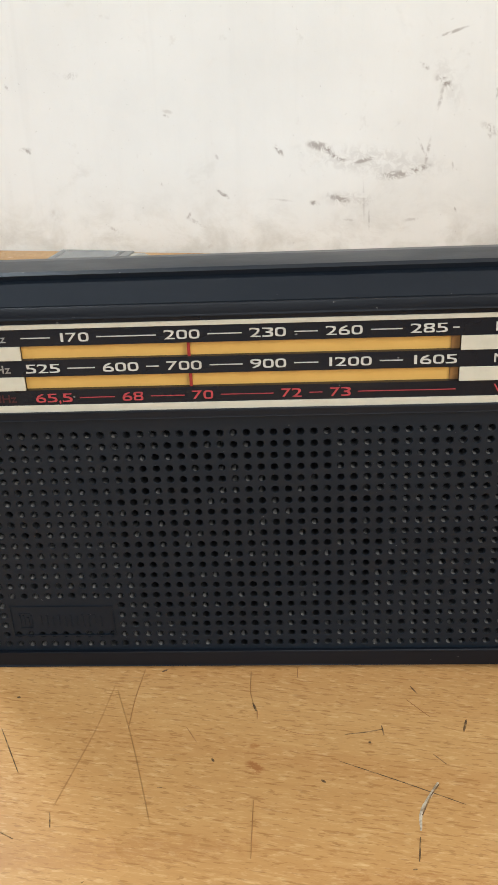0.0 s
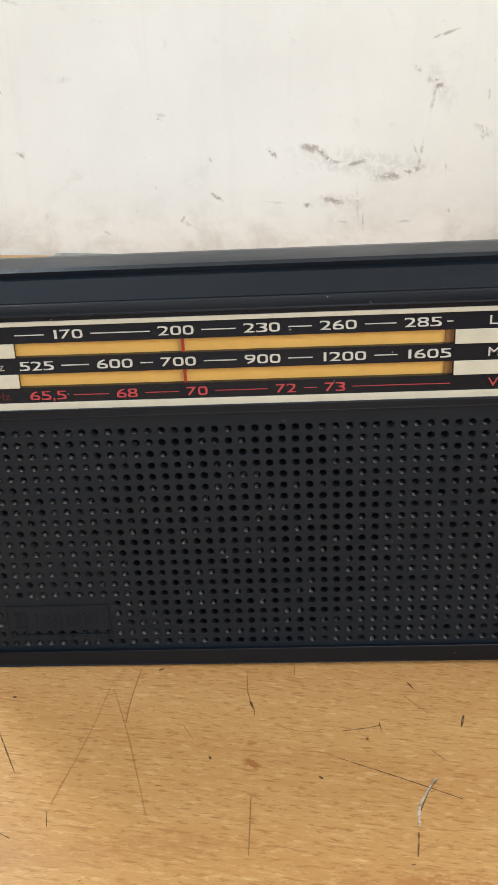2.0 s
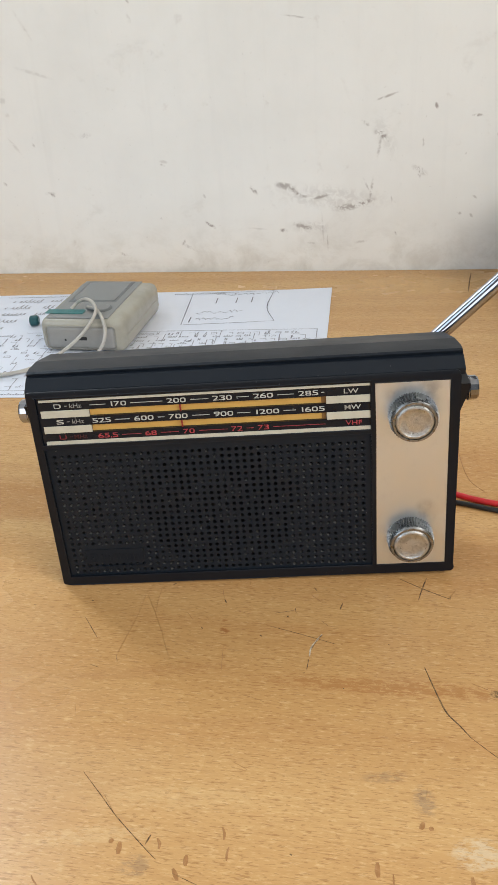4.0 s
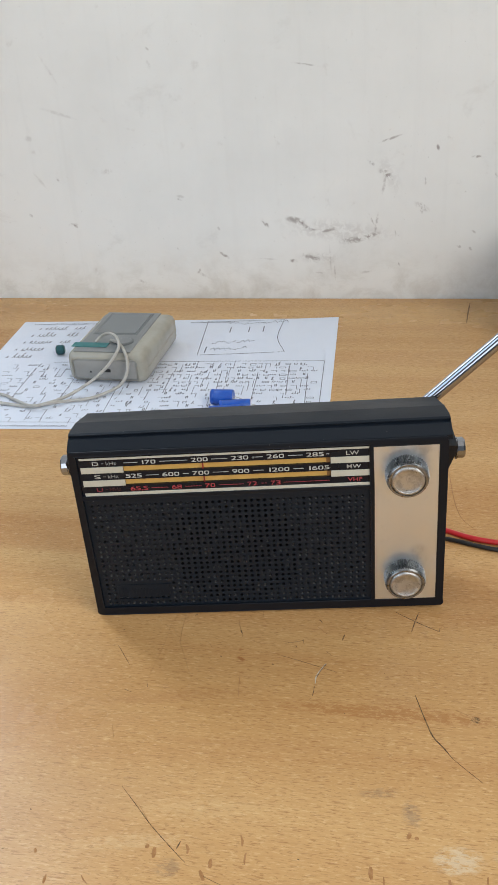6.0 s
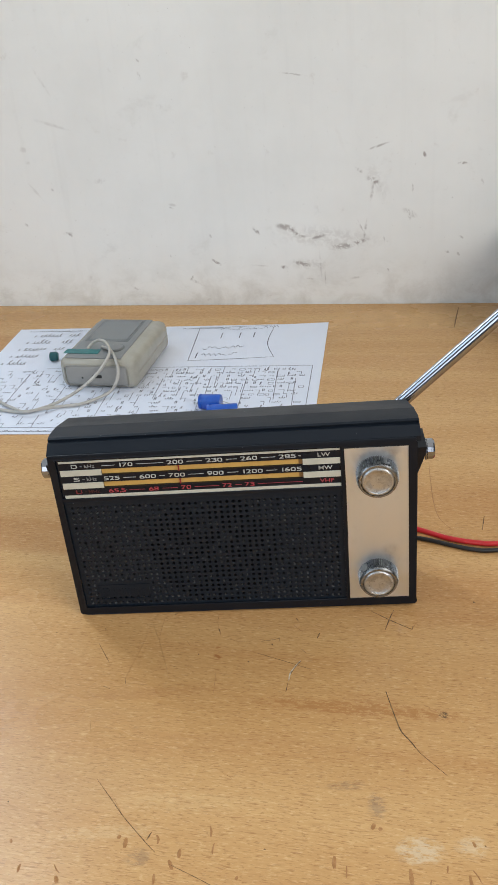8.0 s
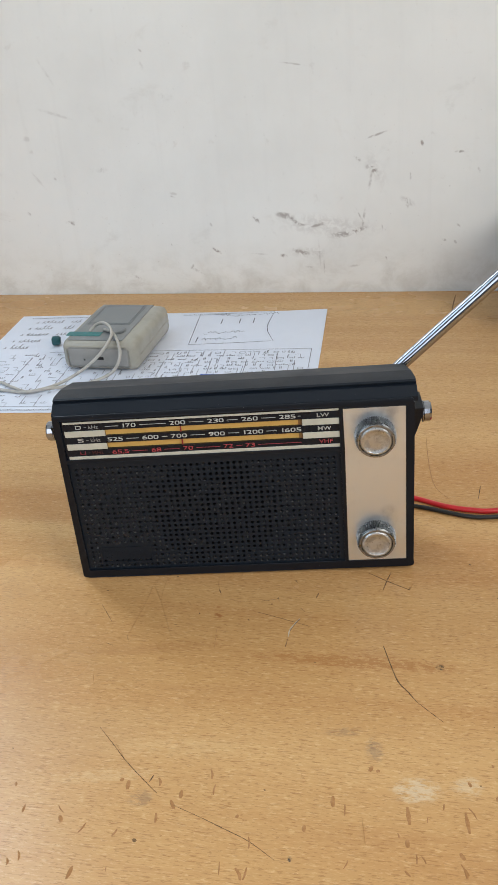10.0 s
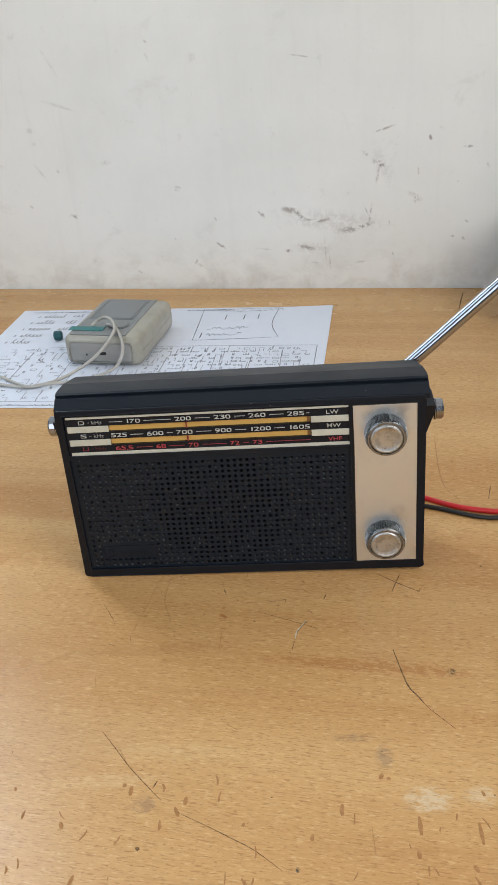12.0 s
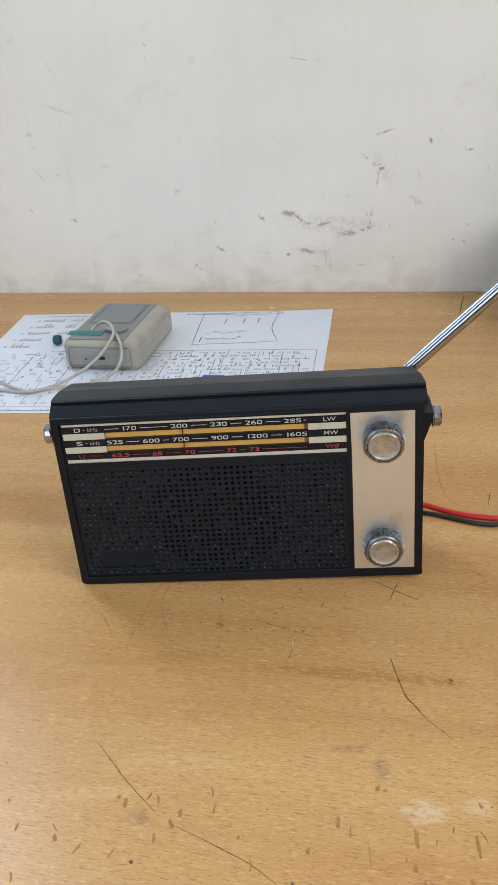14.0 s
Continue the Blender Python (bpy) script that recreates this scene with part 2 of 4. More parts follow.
# ends (along the wall and up), half thickness, depth
SCUFF_BAND = [
    ((0.1813, 0.1414), (0.2063, 0.1492), 0.0016, 0.70), ((0.1860, 0.1176), (0.1938, 0.1136), 0.0042, 0.95),
    ((0.1899, 0.1146), (0.1866, 0.0948), 0.0022, 0.45), ((0.1742, 0.1275), (0.1791, 0.1235), 0.0026, 0.70),
    ((0.2339, 0.1382), (0.2348, 0.1352), 0.0022, 0.95), ((0.2634, 0.1281), (0.2713, 0.1281), 0.0020, 0.80),
    ((0.0760, 0.0764), (0.0819, 0.0694), 0.0030, 0.90), ((0.0990, 0.0773), (0.1158, 0.0733), 0.0048, 0.85),
    ((0.1109, 0.0743), (0.1257, 0.0653), 0.0040, 0.95), ((0.1306, 0.0633), (0.1476, 0.0682), 0.0024, 0.75),
    ((0.1484, 0.0544), (0.1732, 0.0573), 0.0046, 0.75), ((0.1683, 0.0573), (0.1842, 0.0622), 0.0036, 0.85),
    ((0.1835, 0.0810), (0.1802, 0.0612), 0.0020, 0.60), ((0.1745, 0.0810), (0.1803, 0.0691), 0.0014, 0.55),
    ((0.1025, 0.0367), (0.1075, 0.0357), 0.0030, 0.95), ((0.1135, 0.0416), (0.1304, 0.0377), 0.0034, 0.75),
]
UPPER_SCUFFS = [
    ((0.0339, 0.0458), (0.0418, 0.0398), 0.0026, 0.90), ((0.0097, 0.0261), (0.0247, 0.0181), 0.0024, 0.33),
    ((-0.0503, 0.0182), (-0.0433, 0.0153), 0.0026, 0.36), ((-0.0173, 0.2166), (-0.0153, 0.2096), 0.0026, 0.33),
    ((-0.0053, 0.1874), (0.0007, 0.1874), 0.0036, 0.24), ((-0.0721, 0.1237), (-0.0651, 0.1237), 0.0046, 0.27),
    ((-0.1136, 0.0740), (-0.1055, 0.0740), 0.0028, 0.33), ((-0.0172, 0.2277), (-0.0152, 0.2257), 0.0016, 0.42),
    ((0.1063, 0.2107), (0.1363, 0.2055), 0.0012, 0.50), ((0.2173, 0.0887), (0.2271, 0.0828), 0.0044, 0.45),
    ((-0.1439, 0.1562), (-0.1358, 0.1541), 0.0040, 0.24), ((-0.1165, 0.2265), (-0.1023, 0.2001), 0.0024, 0.21),
    ((-0.1287, 0.1832), (-0.0872, 0.1699), 0.0024, 0.24), ((-0.1418, 0.1251), (-0.1297, 0.1080), 0.0024, 0.24),
    ((-0.0028, 0.0995), (0.0032, 0.0985), 0.0024, 0.30), ((0.1385, 0.0554), (0.1401, 0.0199), 0.0012, 0.22),
    ((0.09, 0.070), (0.20, 0.060), 0.0160, 0.22), ((0.11, 0.040), (0.15, 0.038), 0.0090, 0.22),
    ((0.185, 0.13), (0.20, 0.10), 0.0120, 0.16),
]
SMALL_SCUFFS = [
    ((-0.1525, 0.0845), (-0.15, 0.0823), 0.0022, 0.5), ((-0.1087, 0.0734), (-0.1061, 0.0716), 0.0022, 0.6),
    ((-0.0024, 0.0968), (0.0008, 0.0957), 0.0018, 0.5), ((0.0103, 0.0248), (0.013, 0.0288), 0.002, 0.6),
    ((-0.0479, 0.0166), (-0.0434, 0.0148), 0.0018, 0.5), ((-0.0095, 0.0516), (-0.007, 0.0488), 0.0018, 0.4),
    ((-0.1188, 0.1185), (-0.1165, 0.1153), 0.0018, 0.4), ((0.033, 0.0706), (0.0354, 0.0668), 0.0018, 0.4),
    ((0.2242, 0.1144), (0.225, 0.1006), 0.0014, 0.4), ((0.2208, 0.0882), (0.2224, 0.0801), 0.0024, 0.55),
    ((0.2673, 0.0628), (0.2694, 0.0617), 0.0022, 0.5), ((0.2551, 0.0495), (0.2577, 0.0484), 0.002, 0.5),
    ((0.2657, 0.048), (0.2674, 0.0454), 0.0018, 0.5), ((0.2021, 0.0343), (0.2037, 0.031), 0.0018, 0.6),
    ((0.2839, 0.1141), (0.2856, 0.1092), 0.0018, 0.35), ((0.1431, 0.0349), (0.1437, 0.0161), 0.0011, 0.45),
    ((0.1675, 0.0245), (0.1782, 0.0261), 0.0022, 0.35), ((0.0702, 0.0394), (0.0921, 0.0375), 0.0014, 0.25),
    ((0.1239, 0.0252), (0.1358, 0.024), 0.0016, 0.3), ((0.1985, 0.0661), (0.1996, 0.0588), 0.0012, 0.35),
]
WALL_MARKS = SCUFF_BAND + UPPER_SCUFFS + SMALL_SCUFFS

M_TABLE = beech()
M_WALL = plaster()
M_SCRATCH = mottled("dark_scratch", (0.11, 0.065, 0.035), (0.42, 0.25, 0.11), 420, 0.8, 0.9, 0.08)
M_DENT = mottled("brown_dent", (0.35, 0.17, 0.066), (0.47, 0.25, 0.105), 500, 0.7, 0.8, 0.12)
M_FAINT = mottled("faint_scratch", (0.44, 0.235, 0.09), (0.54, 0.31, 0.13), 700, 0.6, 1.0, 0.2)
M_PALE = mottled("pale_scratch", (0.60, 0.53, 0.42), (0.26, 0.19, 0.12), 620, 0.7, 1.0, 0.12)
M_CASE = black_plastic("black_case_plastic", (0.0034, 0.0058, 0.0105), 0.36)
M_GRILLE = black_plastic("matt_black_grille_plastic", (0.0042, 0.0092, 0.0165), 0.44)
M_HOLE = mottled("dusty_black_hole", (0.030, 0.032, 0.035), (0.006, 0.007, 0.009), 260, 0.30, 1.0)
M_DIMHOLE = mottled("black_hole_wall", (0.014, 0.015, 0.017), (0.004, 0.004, 0.005), 260, 0.3, 1.0)
M_GLINT_DUST = mottled("grey_glint_and_dust", (0.17, 0.17, 0.172), (0.03, 0.03, 0.032), 330, 0.5, 1.0)
M_DEEP = material("black_speaker_cloth", (0.004, 0.004, 0.004), 0.9, spec=0.05)
M_HANDLE = black_plastic("black_handle_plastic", (0.0058, 0.0096, 0.0160), 0.42)
M_DIAL = black_plastic("glossy_black_dial", (0.0030, 0.0062, 0.0125), 0.24, 0.005)
M_CREAM = mottled("ivory_dial_paint", (0.53, 0.52, 0.44), (0.44, 0.43, 0.36), 200, 0.4)
M_PRINT = material("white_dial_print", (0.48, 0.48, 0.45), 0.5)
M_RED = material("red_dial_print", (0.40, 0.045, 0.055), 0.5)
M_DIMPRINT = material("worn_white_dial_print", (0.26, 0.26, 0.25), 0.5)
M_DIMRED = material("faded_red_dial_print", (0.20, 0.016, 0.030), 0.5)
M_FAINTRED = material("nearly_worn_off_red_print", (0.055, 0.008, 0.011), 0.5)
M_YELLOW = mottled("amber_dial_backing", (0.66, 0.395, 0.105), (0.58, 0.34, 0.085), 120, 0.5)
M_SLOT_SHADE = mottled("brown_slot_shade", (0.22, 0.105, 0.03), (0.34, 0.18, 0.05), 700, 0.5)
M_NEEDLE = material("red_needle_plastic", (0.26, 0.018, 0.018), 0.35)
M_PLATE = brushed_metal()
M_KNURL = worn_chrome("tarnished_knurled_chrome", 0.20, (0.29, 0.295, 0.30))
M_CAP = scuffed_cap()
M_CHROME = material("chrome", (0.33, 0.345, 0.38), 0.06, 1.0)
M_PAPER = mottled("white_paper", (0.73, 0.77, 0.86), (0.69, 0.73, 0.82), 30, 0.7)
M_INK = material("black_ink", (0.11, 0.11, 0.14), 0.7)
M_PRINTINK = mottled("grey_black_print", (0.16, 0.16, 0.19), (0.34, 0.34, 0.38), 160, 0.7, 0.9)
M_GREYINK = material("grey_ink", (0.30, 0.30, 0.33), 0.7)
M_SHELL = mottled("yellowed_clear_sleeve", (0.37, 0.355, 0.30), (0.28, 0.265, 0.215), 70, 0.25)
M_ENDCAP = mottled("pale_grey_end_plastic", (0.29, 0.285, 0.27), (0.24, 0.235, 0.22), 90, 0.35)
M_GREYTOP = mottled("grey_plastic_face", (0.21, 0.22, 0.22), (0.17, 0.18, 0.18), 80, 0.35)
M_SCREEN = material("grey_lcd", (0.17, 0.185, 0.19), 0.2)
M_BEZEL = mottled("dark_grey_plastic", (0.13, 0.14, 0.145), (0.10, 0.11, 0.115), 90, 0.4)
M_SHADE_BOX = mottled("dull_dark_shade_box", (0.07, 0.065, 0.06), (0.05, 0.045, 0.04), 30, 0.8)
M_TEAL = mottled("teal_tape", (0.015, 0.15, 0.155), (0.05, 0.25, 0.25), 400, 0.4)
M_DARKTEAL = material("dark_teal_plastic", (0.006, 0.075, 0.085), 0.35)
M_BLACK = material("black_hole", (0.01, 0.01, 0.01), 0.6)
M_CORD = mottled("greyish_white_cord", (0.46, 0.44, 0.40), (0.34, 0.32, 0.29), 200, 0.5)
M_BLUE = mottled("blue_capacitor_sleeve", (0.012, 0.085, 0.46), (0.02, 0.13, 0.55), 150, 0.35)
M_LEAD = material("tinned_lead", (0.55, 0.55, 0.55), 0.3, 1.0)
M_REDCABLE = mottled("red_cable_sheath", (0.55, 0.02, 0.025), (0.45, 0.015, 0.02), 120, 0.35)
M_BLACKCABLE = material("black_cable_sheath", (0.012, 0.012, 0.013), 0.4)
M_FLOOR = mottled("grey_floor", (0.22, 0.20, 0.18), (0.16, 0.14, 0.12), 6, 0.6)
M_ROOM = mottled("room_wall_paint", (0.21, 0.22, 0.235), (0.17, 0.175, 0.19), 3, 0.85)
M_CEILING = mottled("ceiling_paint", (0.62, 0.60, 0.57), (0.56, 0.54, 0.50), 3, 0.85)
M_FRAME = mottled("white_window_paint", (0.75, 0.74, 0.71), (0.66, 0.64, 0.60), 20, 0.45)
M_LEG = mottled("brown_table_leg", (0.25, 0.15, 0.08), (0.18, 0.10, 0.05), 20, 0.5)


# ---- mesh helpers ----
def part(name, bm, mat, parent=None, label="", smooth=False):
    """Links a bmesh as one mesh object under a thing or a part."""
    mesh = bpy.data.meshes.new(name)
    bmesh.ops.recalc_face_normals(bm, faces=bm.faces[:])
    bm.to_mesh(mesh)
    bm.free()
    for m in mat if isinstance(mat, (list, tuple)) else (mat,):
        mesh.materials.append(m)
    if smooth:
        for p in mesh.polygons:
            p.use_smooth = True
        mesh.set_sharp_from_angle(angle=radians(38 if smooth is True else smooth))
    ob = new(name, mesh)
    ob.parent = parent
    return tagged(ob, label) if label else ob


def thing(name, label, category, m=Matrix(), group="", kind=""):
    ob = new(name)
    ob.empty_display_size = 0.01
    ob.matrix_world = m
    return tagged(ob, label, category, group, kind)


def box(x0, x1, y0, y1, z0, z1, bevel=0.0, segments=2, bm=None):
    made = bmesh.new()
    v = [made.verts.new((x, y, z)) for z in (z0, z1) for y in (y0, y1) for x in (x0, x1)]
    for a, b, c, d in ((0, 2, 3, 1), (4, 5, 7, 6), (0, 1, 5, 4), (1, 3, 7, 5), (3, 2, 6, 7), (2, 0, 4, 6)):
        made.faces.new((v[a], v[b], v[c], v[d]))
    if bevel:
        bmesh.ops.bevel(made, geom=made.edges[:], offset=bevel, segments=segments, profile=0.5, affect="EDGES")
    if bm is None:
        return made
    join(bm, made)
    return bm


def join(bm, other):
    index = {v: bm.verts.new(v.co) for v in other.verts}
    for f in other.faces:
        bm.faces.new([index[v] for v in f.verts]).material_index = f.material_index
    other.free()


def lathe(rings, segments, axis_from, axis_to, bm=None, ripple=0.0):
    """A turned solid: rings of (distance along the axis, radius), closed at both ends. ripple: depth of knurling on rings marked so."""
    bm = bm or bmesh.new()
    a, b = Vector(axis_from), Vector(axis_to)
    turn = (b - a).to_track_quat("Z", "X").to_matrix()
    loops = []
    for d, r, *mark in rings:
        loop = []
        for i in range(segments):
            rr = r - (ripple if mark and i % 2 else 0)
            ang = math.tau * i / segments
            loop.append(bm.verts.new(a + turn @ Vector((rr * math.cos(ang), rr * math.sin(ang), d))))
        loops.append(loop)
    for p, q in zip(loops, loops[1:]):
        for i in range(segments):
            bm.faces.new((p[i], p[(i + 1) % segments], q[(i + 1) % segments], q[i]))
    bm.faces.new(loops[0][::-1])
    bm.faces.new(loops[-1])
    return bm


def curve_points(points, steps=8):
    """A smooth line through the points."""
    pts = [Vector(p) for p in points]
    pts = [2 * pts[0] - pts[1]] + pts + [2 * pts[-1] - pts[-2]]
    out = []
    for a, b, c, d in zip(pts, pts[1:], pts[2:], pts[3:]):
        for i in range(steps):
            t = i / steps
            out.append(0.5 * (2 * b + (c - a) * t + (2 * a - 5 * b + 4 * c - d) * t * t + (3 * b - a - 3 * c + d) * t ** 3))
    return out + [pts[-2]]


def tube(points, radius, segments=10, steps=8, bm=None):
    bm = bm or bmesh.new()
    pts = curve_points(points, steps)
    loops = []
    for i, p in enumerate(pts):
        way = (pts[min(i + 1, len(pts) - 1)] - pts[max(i - 1, 0)]).normalized()
        side = way.cross(Vector((0, 0, 1)))
        side = side.normalized() if side.length > 1e-4 else Vector((1, 0, 0))
        up = side.cross(way)
        loops.append([bm.verts.new(p + radius * (math.cos(math.tau * k / segments) * side + math.sin(math.tau * k / segments) * up)) for k in range(segments)])
    for p, q in zip(loops, loops[1:]):
        for k in range(segments):
            bm.faces.new((p[k], p[(k + 1) % segments], q[(k + 1) % segments], q[k]))
    bm.faces.new(loops[0][::-1])
    bm.faces.new(loops[-1])
    return bm


def prism(outline, x0, x1, bevel=0.0, bm=None):
    """An outline of (y, z) drawn out along x."""
    made = bmesh.new()
    p = [made.verts.new((x0, y, z)) for y, z in outline]
    q = [made.verts.new((x1, y, z)) for y, z in outline]
    made.faces.new(p[::-1])
    made.faces.new(q)
    for i in range(len(p)):
        made.faces.new((p[i], p[(i + 1) % len(p)], q[(i + 1) % len(p)], q[i]))
    if bevel:
        bmesh.ops.bevel(made, geom=made.edges[:], offset=bevel, segments=2, profile=0.5, affect="EDGES")
    if bm is None:
        return made
    join(bm, made)
    return bm


def cut_panel(xs, zs, holes, y0, y1):
    """A plate from y0 (front) to y1 over the grid of xs and zs, with cells left out where holes holds their index."""
    bm = bmesh.new()
    solid = lambda i, j: 0 <= i < len(xs) - 1 and 0 <= j < len(zs) - 1 and (i, j) not in holes
    verts = {}

    def vert(i, j, y):
        if (i, j, y) not in verts:
            verts[i, j, y] = bm.verts.new((xs[i], y, zs[j]))
        return verts[i, j, y]

    for i in range(len(xs) - 1):
        for j in range(len(zs) - 1):
            if not solid(i, j):
                continue
            for y in (y0, y1):
                bm.faces.new([vert(i, j, y), vert(i + 1, j, y), vert(i + 1, j + 1, y), vert(i, j + 1, y)])
            for (di, dj), (a, b) in {(-1, 0): ((i, j), (i, j + 1)), (1, 0): ((i + 1, j), (i + 1, j + 1)), (0, -1): ((i, j), (i + 1, j)), (0, 1): ((i, j + 1), (i + 1, j + 1))}.items():
                if not solid(i + di, j + dj):
                    bm.faces.new([vert(*a, y0), vert(*b, y0), vert(*b, y1), vert(*a, y1)])
    return bm


def stroke(points, width, z, thick=0.00012, bm=None, steps=1, taper=True):
    """A thin raised line on the table or a sheet, through points of (x, y)."""
    bm = bm or bmesh.new()
    pts = curve_points([(x, y, z) for x, y in points], steps) if steps > 1 else [Vector((x, y, z)) for x, y in points]
    rows = []
    for i, p in enumerate(pts):
        way = pts[min(i + 1, len(pts) - 1)] - pts[max(i - 1, 0)]
        side = Vector((-way.y, way.x, 0)).normalized() * width / 2
        if taper:
            side *= 0.25 + 0.75 * math.sin(math.pi * (0.12 + 0.76 * i / (len(pts) - 1)))
        rows.append([bm.verts.new(p + side), bm.verts.new(p + Vector((0, 0, thick))), bm.verts.new(p - side)])
    for a, b in zip(rows, rows[1:]):
        bm.faces.new((a[0], a[1], b[1], b[0]))
        bm.faces.new((a[1], a[2], b[2], b[1]))
    return bm


def lettering(text, width, height):
    """The words as a mesh of that size round the origin, in the xz plane, facing -y."""
    data = bpy.data.curves.new("lettering", "FONT")
    data.body, data.resolution_u, data.offset = text, 5, 0.002
    ob = bpy.data.objects.new("lettering", data)
    scene.collection.objects.link(ob)
    bpy.context.view_layer.update()
    mesh = bpy.data.meshes.new_from_object(ob.evaluated_get(bpy.context.evaluated_depsgraph_get()))
    bpy.data.objects.remove(ob)
    bm = bmesh.new()
    bm.from_mesh(mesh)
    bpy.data.meshes.remove(mesh)
    lo = [min(v.co[i] for v in bm.verts) for i in (0, 1)]
    hi = [max(v.co[i] for v in bm.verts) for i in (0, 1)]
    for v in bm.verts:
        v.co = Vector(((v.co.x - (lo[0] + hi[0]) / 2) * width / (hi[0] - lo[0]), 0, (v.co.y - (lo[1] + hi[1]) / 2) * height / (hi[1] - lo[1])))
    made = bmesh.ops.extrude_face_region(bm, geom=bm.faces[:])
    for v in made["geom"]:
        if isinstance(v, bmesh.types.BMVert):
            v.co.y += 0.0002
    return bm


# ---- the room ----
def structure(name, bm, mat, m=WALL, label="", category=""):
    ob = part(name, bm, mat)
    ob.matrix_world = m
    return tagged(ob, label, category, kind="structure")


FLOOR_Z = -0.75
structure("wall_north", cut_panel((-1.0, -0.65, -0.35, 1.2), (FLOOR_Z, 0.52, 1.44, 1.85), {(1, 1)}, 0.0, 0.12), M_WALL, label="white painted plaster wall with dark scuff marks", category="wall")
structure("floor", box(-1.12, 1.32, -2.52, 0.12, FLOOR_Z - 0.1, FLOOR_Z), M_FLOOR, label="plain grey floor under the table", category="floor")
structure("ceiling", box(-1.12, 1.32, -2.52, 0.12, 1.85, 1.95), M_CEILING, label="plain pale ceiling", category="ceiling")


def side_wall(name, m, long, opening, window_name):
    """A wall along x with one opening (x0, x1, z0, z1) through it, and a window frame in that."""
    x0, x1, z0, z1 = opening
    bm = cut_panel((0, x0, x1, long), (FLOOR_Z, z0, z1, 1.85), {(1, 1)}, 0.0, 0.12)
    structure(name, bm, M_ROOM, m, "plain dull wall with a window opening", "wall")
    root = thing(window_name, "white painted window in its opening, out of view", "window", m, kind="structure")
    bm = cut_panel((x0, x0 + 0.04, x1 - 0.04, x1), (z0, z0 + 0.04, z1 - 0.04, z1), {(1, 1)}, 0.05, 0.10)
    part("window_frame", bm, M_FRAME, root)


back_window = thing("window_4", "white painted window in its opening, out of view", "window", WALL, kind="structure")
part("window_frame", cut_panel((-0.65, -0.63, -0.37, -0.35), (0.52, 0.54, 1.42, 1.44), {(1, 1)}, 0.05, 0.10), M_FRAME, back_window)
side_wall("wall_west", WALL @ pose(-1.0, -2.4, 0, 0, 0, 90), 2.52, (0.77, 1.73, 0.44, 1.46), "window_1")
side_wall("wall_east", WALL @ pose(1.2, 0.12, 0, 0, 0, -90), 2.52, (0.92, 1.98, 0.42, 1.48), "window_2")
# the south opening and its window are added to carry the fill lamp
side_wall("wall_south", WALL @ pose(1.2, -2.4, 0, 0, 0, 180), 2.2, (0.44, 1.76, 0.24, 1.26), "fill_window_3")

# ---- the table ----
T = 0.028
table = thing("table", "scratched light beech table standing against the wall", "table", WALL)
part("tabletop", box(-0.62, 0.95, -0.82, -0.0015, -T, 0.0, 0.0015), M_TABLE, table, "worn beech veneer with grain and scratches")
for x in (-0.58, 0.86):
    for y in (-0.76, -0.08):
        part("leg", box(x, x + 0.05, y, y + 0.05, FLOOR_Z, -T, 0.003), M_LEG, table)
for x0, x1, y0, y1 in ((-0.53, 0.86, -0.755, -0.735), (-0.53, 0.86, -0.055, -0.035)):
    part("apron", box(x0, x1, y0, y1, -0.10, -T, 0.001), M_LEG, table)

UNWALL = WALL.inverted()


def on_table(points):
    return [tuple((UNWALL @ Vector((x, y, 0)))[:2]) for x, y in points]


def scratch(points, width, mat=M_SCRATCH, name="scratch", steps=5):
    part(name, stroke(on_table(points), width, 0.00004, steps=steps), mat, table)


rng = random.Random(4)
scratch([(0.0314, -0.1076), (0.0394, -0.1176), (0.0465, -0.1266), (0.0575, -0.1385), (0.0615, -0.1425)], 0.00032)
scratch([(0.0674, -0.1475), (0.0792, -0.1534), (0.0901, -0.1593), (0.0989, -0.1643), (0.1088, -0.1722)], 0.00034)
scratch([(0.1572, -0.0593), (0.1599, -0.0744), (0.1620, -0.0834), (0.1655, -0.0894), (0.1686, -0.0954)], 0.00065)
scratch([(0.1686, -0.0954), (0.1735, -0.1014), (0.1785, -0.1074)], 0.00030)
scratch([(0.0963, -0.0324), (0.1100, -0.0384), (0.1228, -0.0444)], 0.00030)
scratch([(0.1178, -0.0384), (0.1160, -0.0414), (0.1131, -0.0465), (0.1123, -0.0515)], 0.0008, M_PALE)
scratch([(0.1179, -0.0389), (0.1155, -0.0424), (0.1131, -0.0475)], 0.0005)
scratch([(0.1659, -0.0028), (0.1631, -0.0098), (0.1603, -0.0179)], 0.0006)
scratch([(0.1542, -0.0028), (0.1641, -0.0108), (0.1739, -0.0179)], 0.0005)
scratch([(0.1739, -0.0179), (0.1744, -0.0153)], 0.0006, steps=2)
scratch([(0.2641, 0.4236), (0.2586, 0.4010), (0.2531, 0.3763)], 0.0011)
scratch([(0.2022, 0.1443), (0.2006, 0.1250), (0.1992, 0.0965), (0.2004, 0.0793), (0.2055, 0.0682)], 0.0004, M_DENT)
scratch([(0.2267, 0.0804), (0.2230, 0.0662)], 0.0006)
scratch([(0.1589, -0.1497), (0.1590, -0.1577)], 0.0018, M_DENT, "dent", 2)
scratch([(0.1803, -0.1525), (0.1804, -0.1615)], 0.0016, M_DENT, "dent", 2)
scratch([(0.0551, -0.1632), (0.0566, -0.1643)], 0.0016, M_SCRATCH, "dent", 2)
scratch([(0.0574, -0.1370), (0.0588, -0.1335)], 0.0006)
scratch([(0.2071, 0.0025), (0.2081, 0.0015)], 0.0012, steps=2)

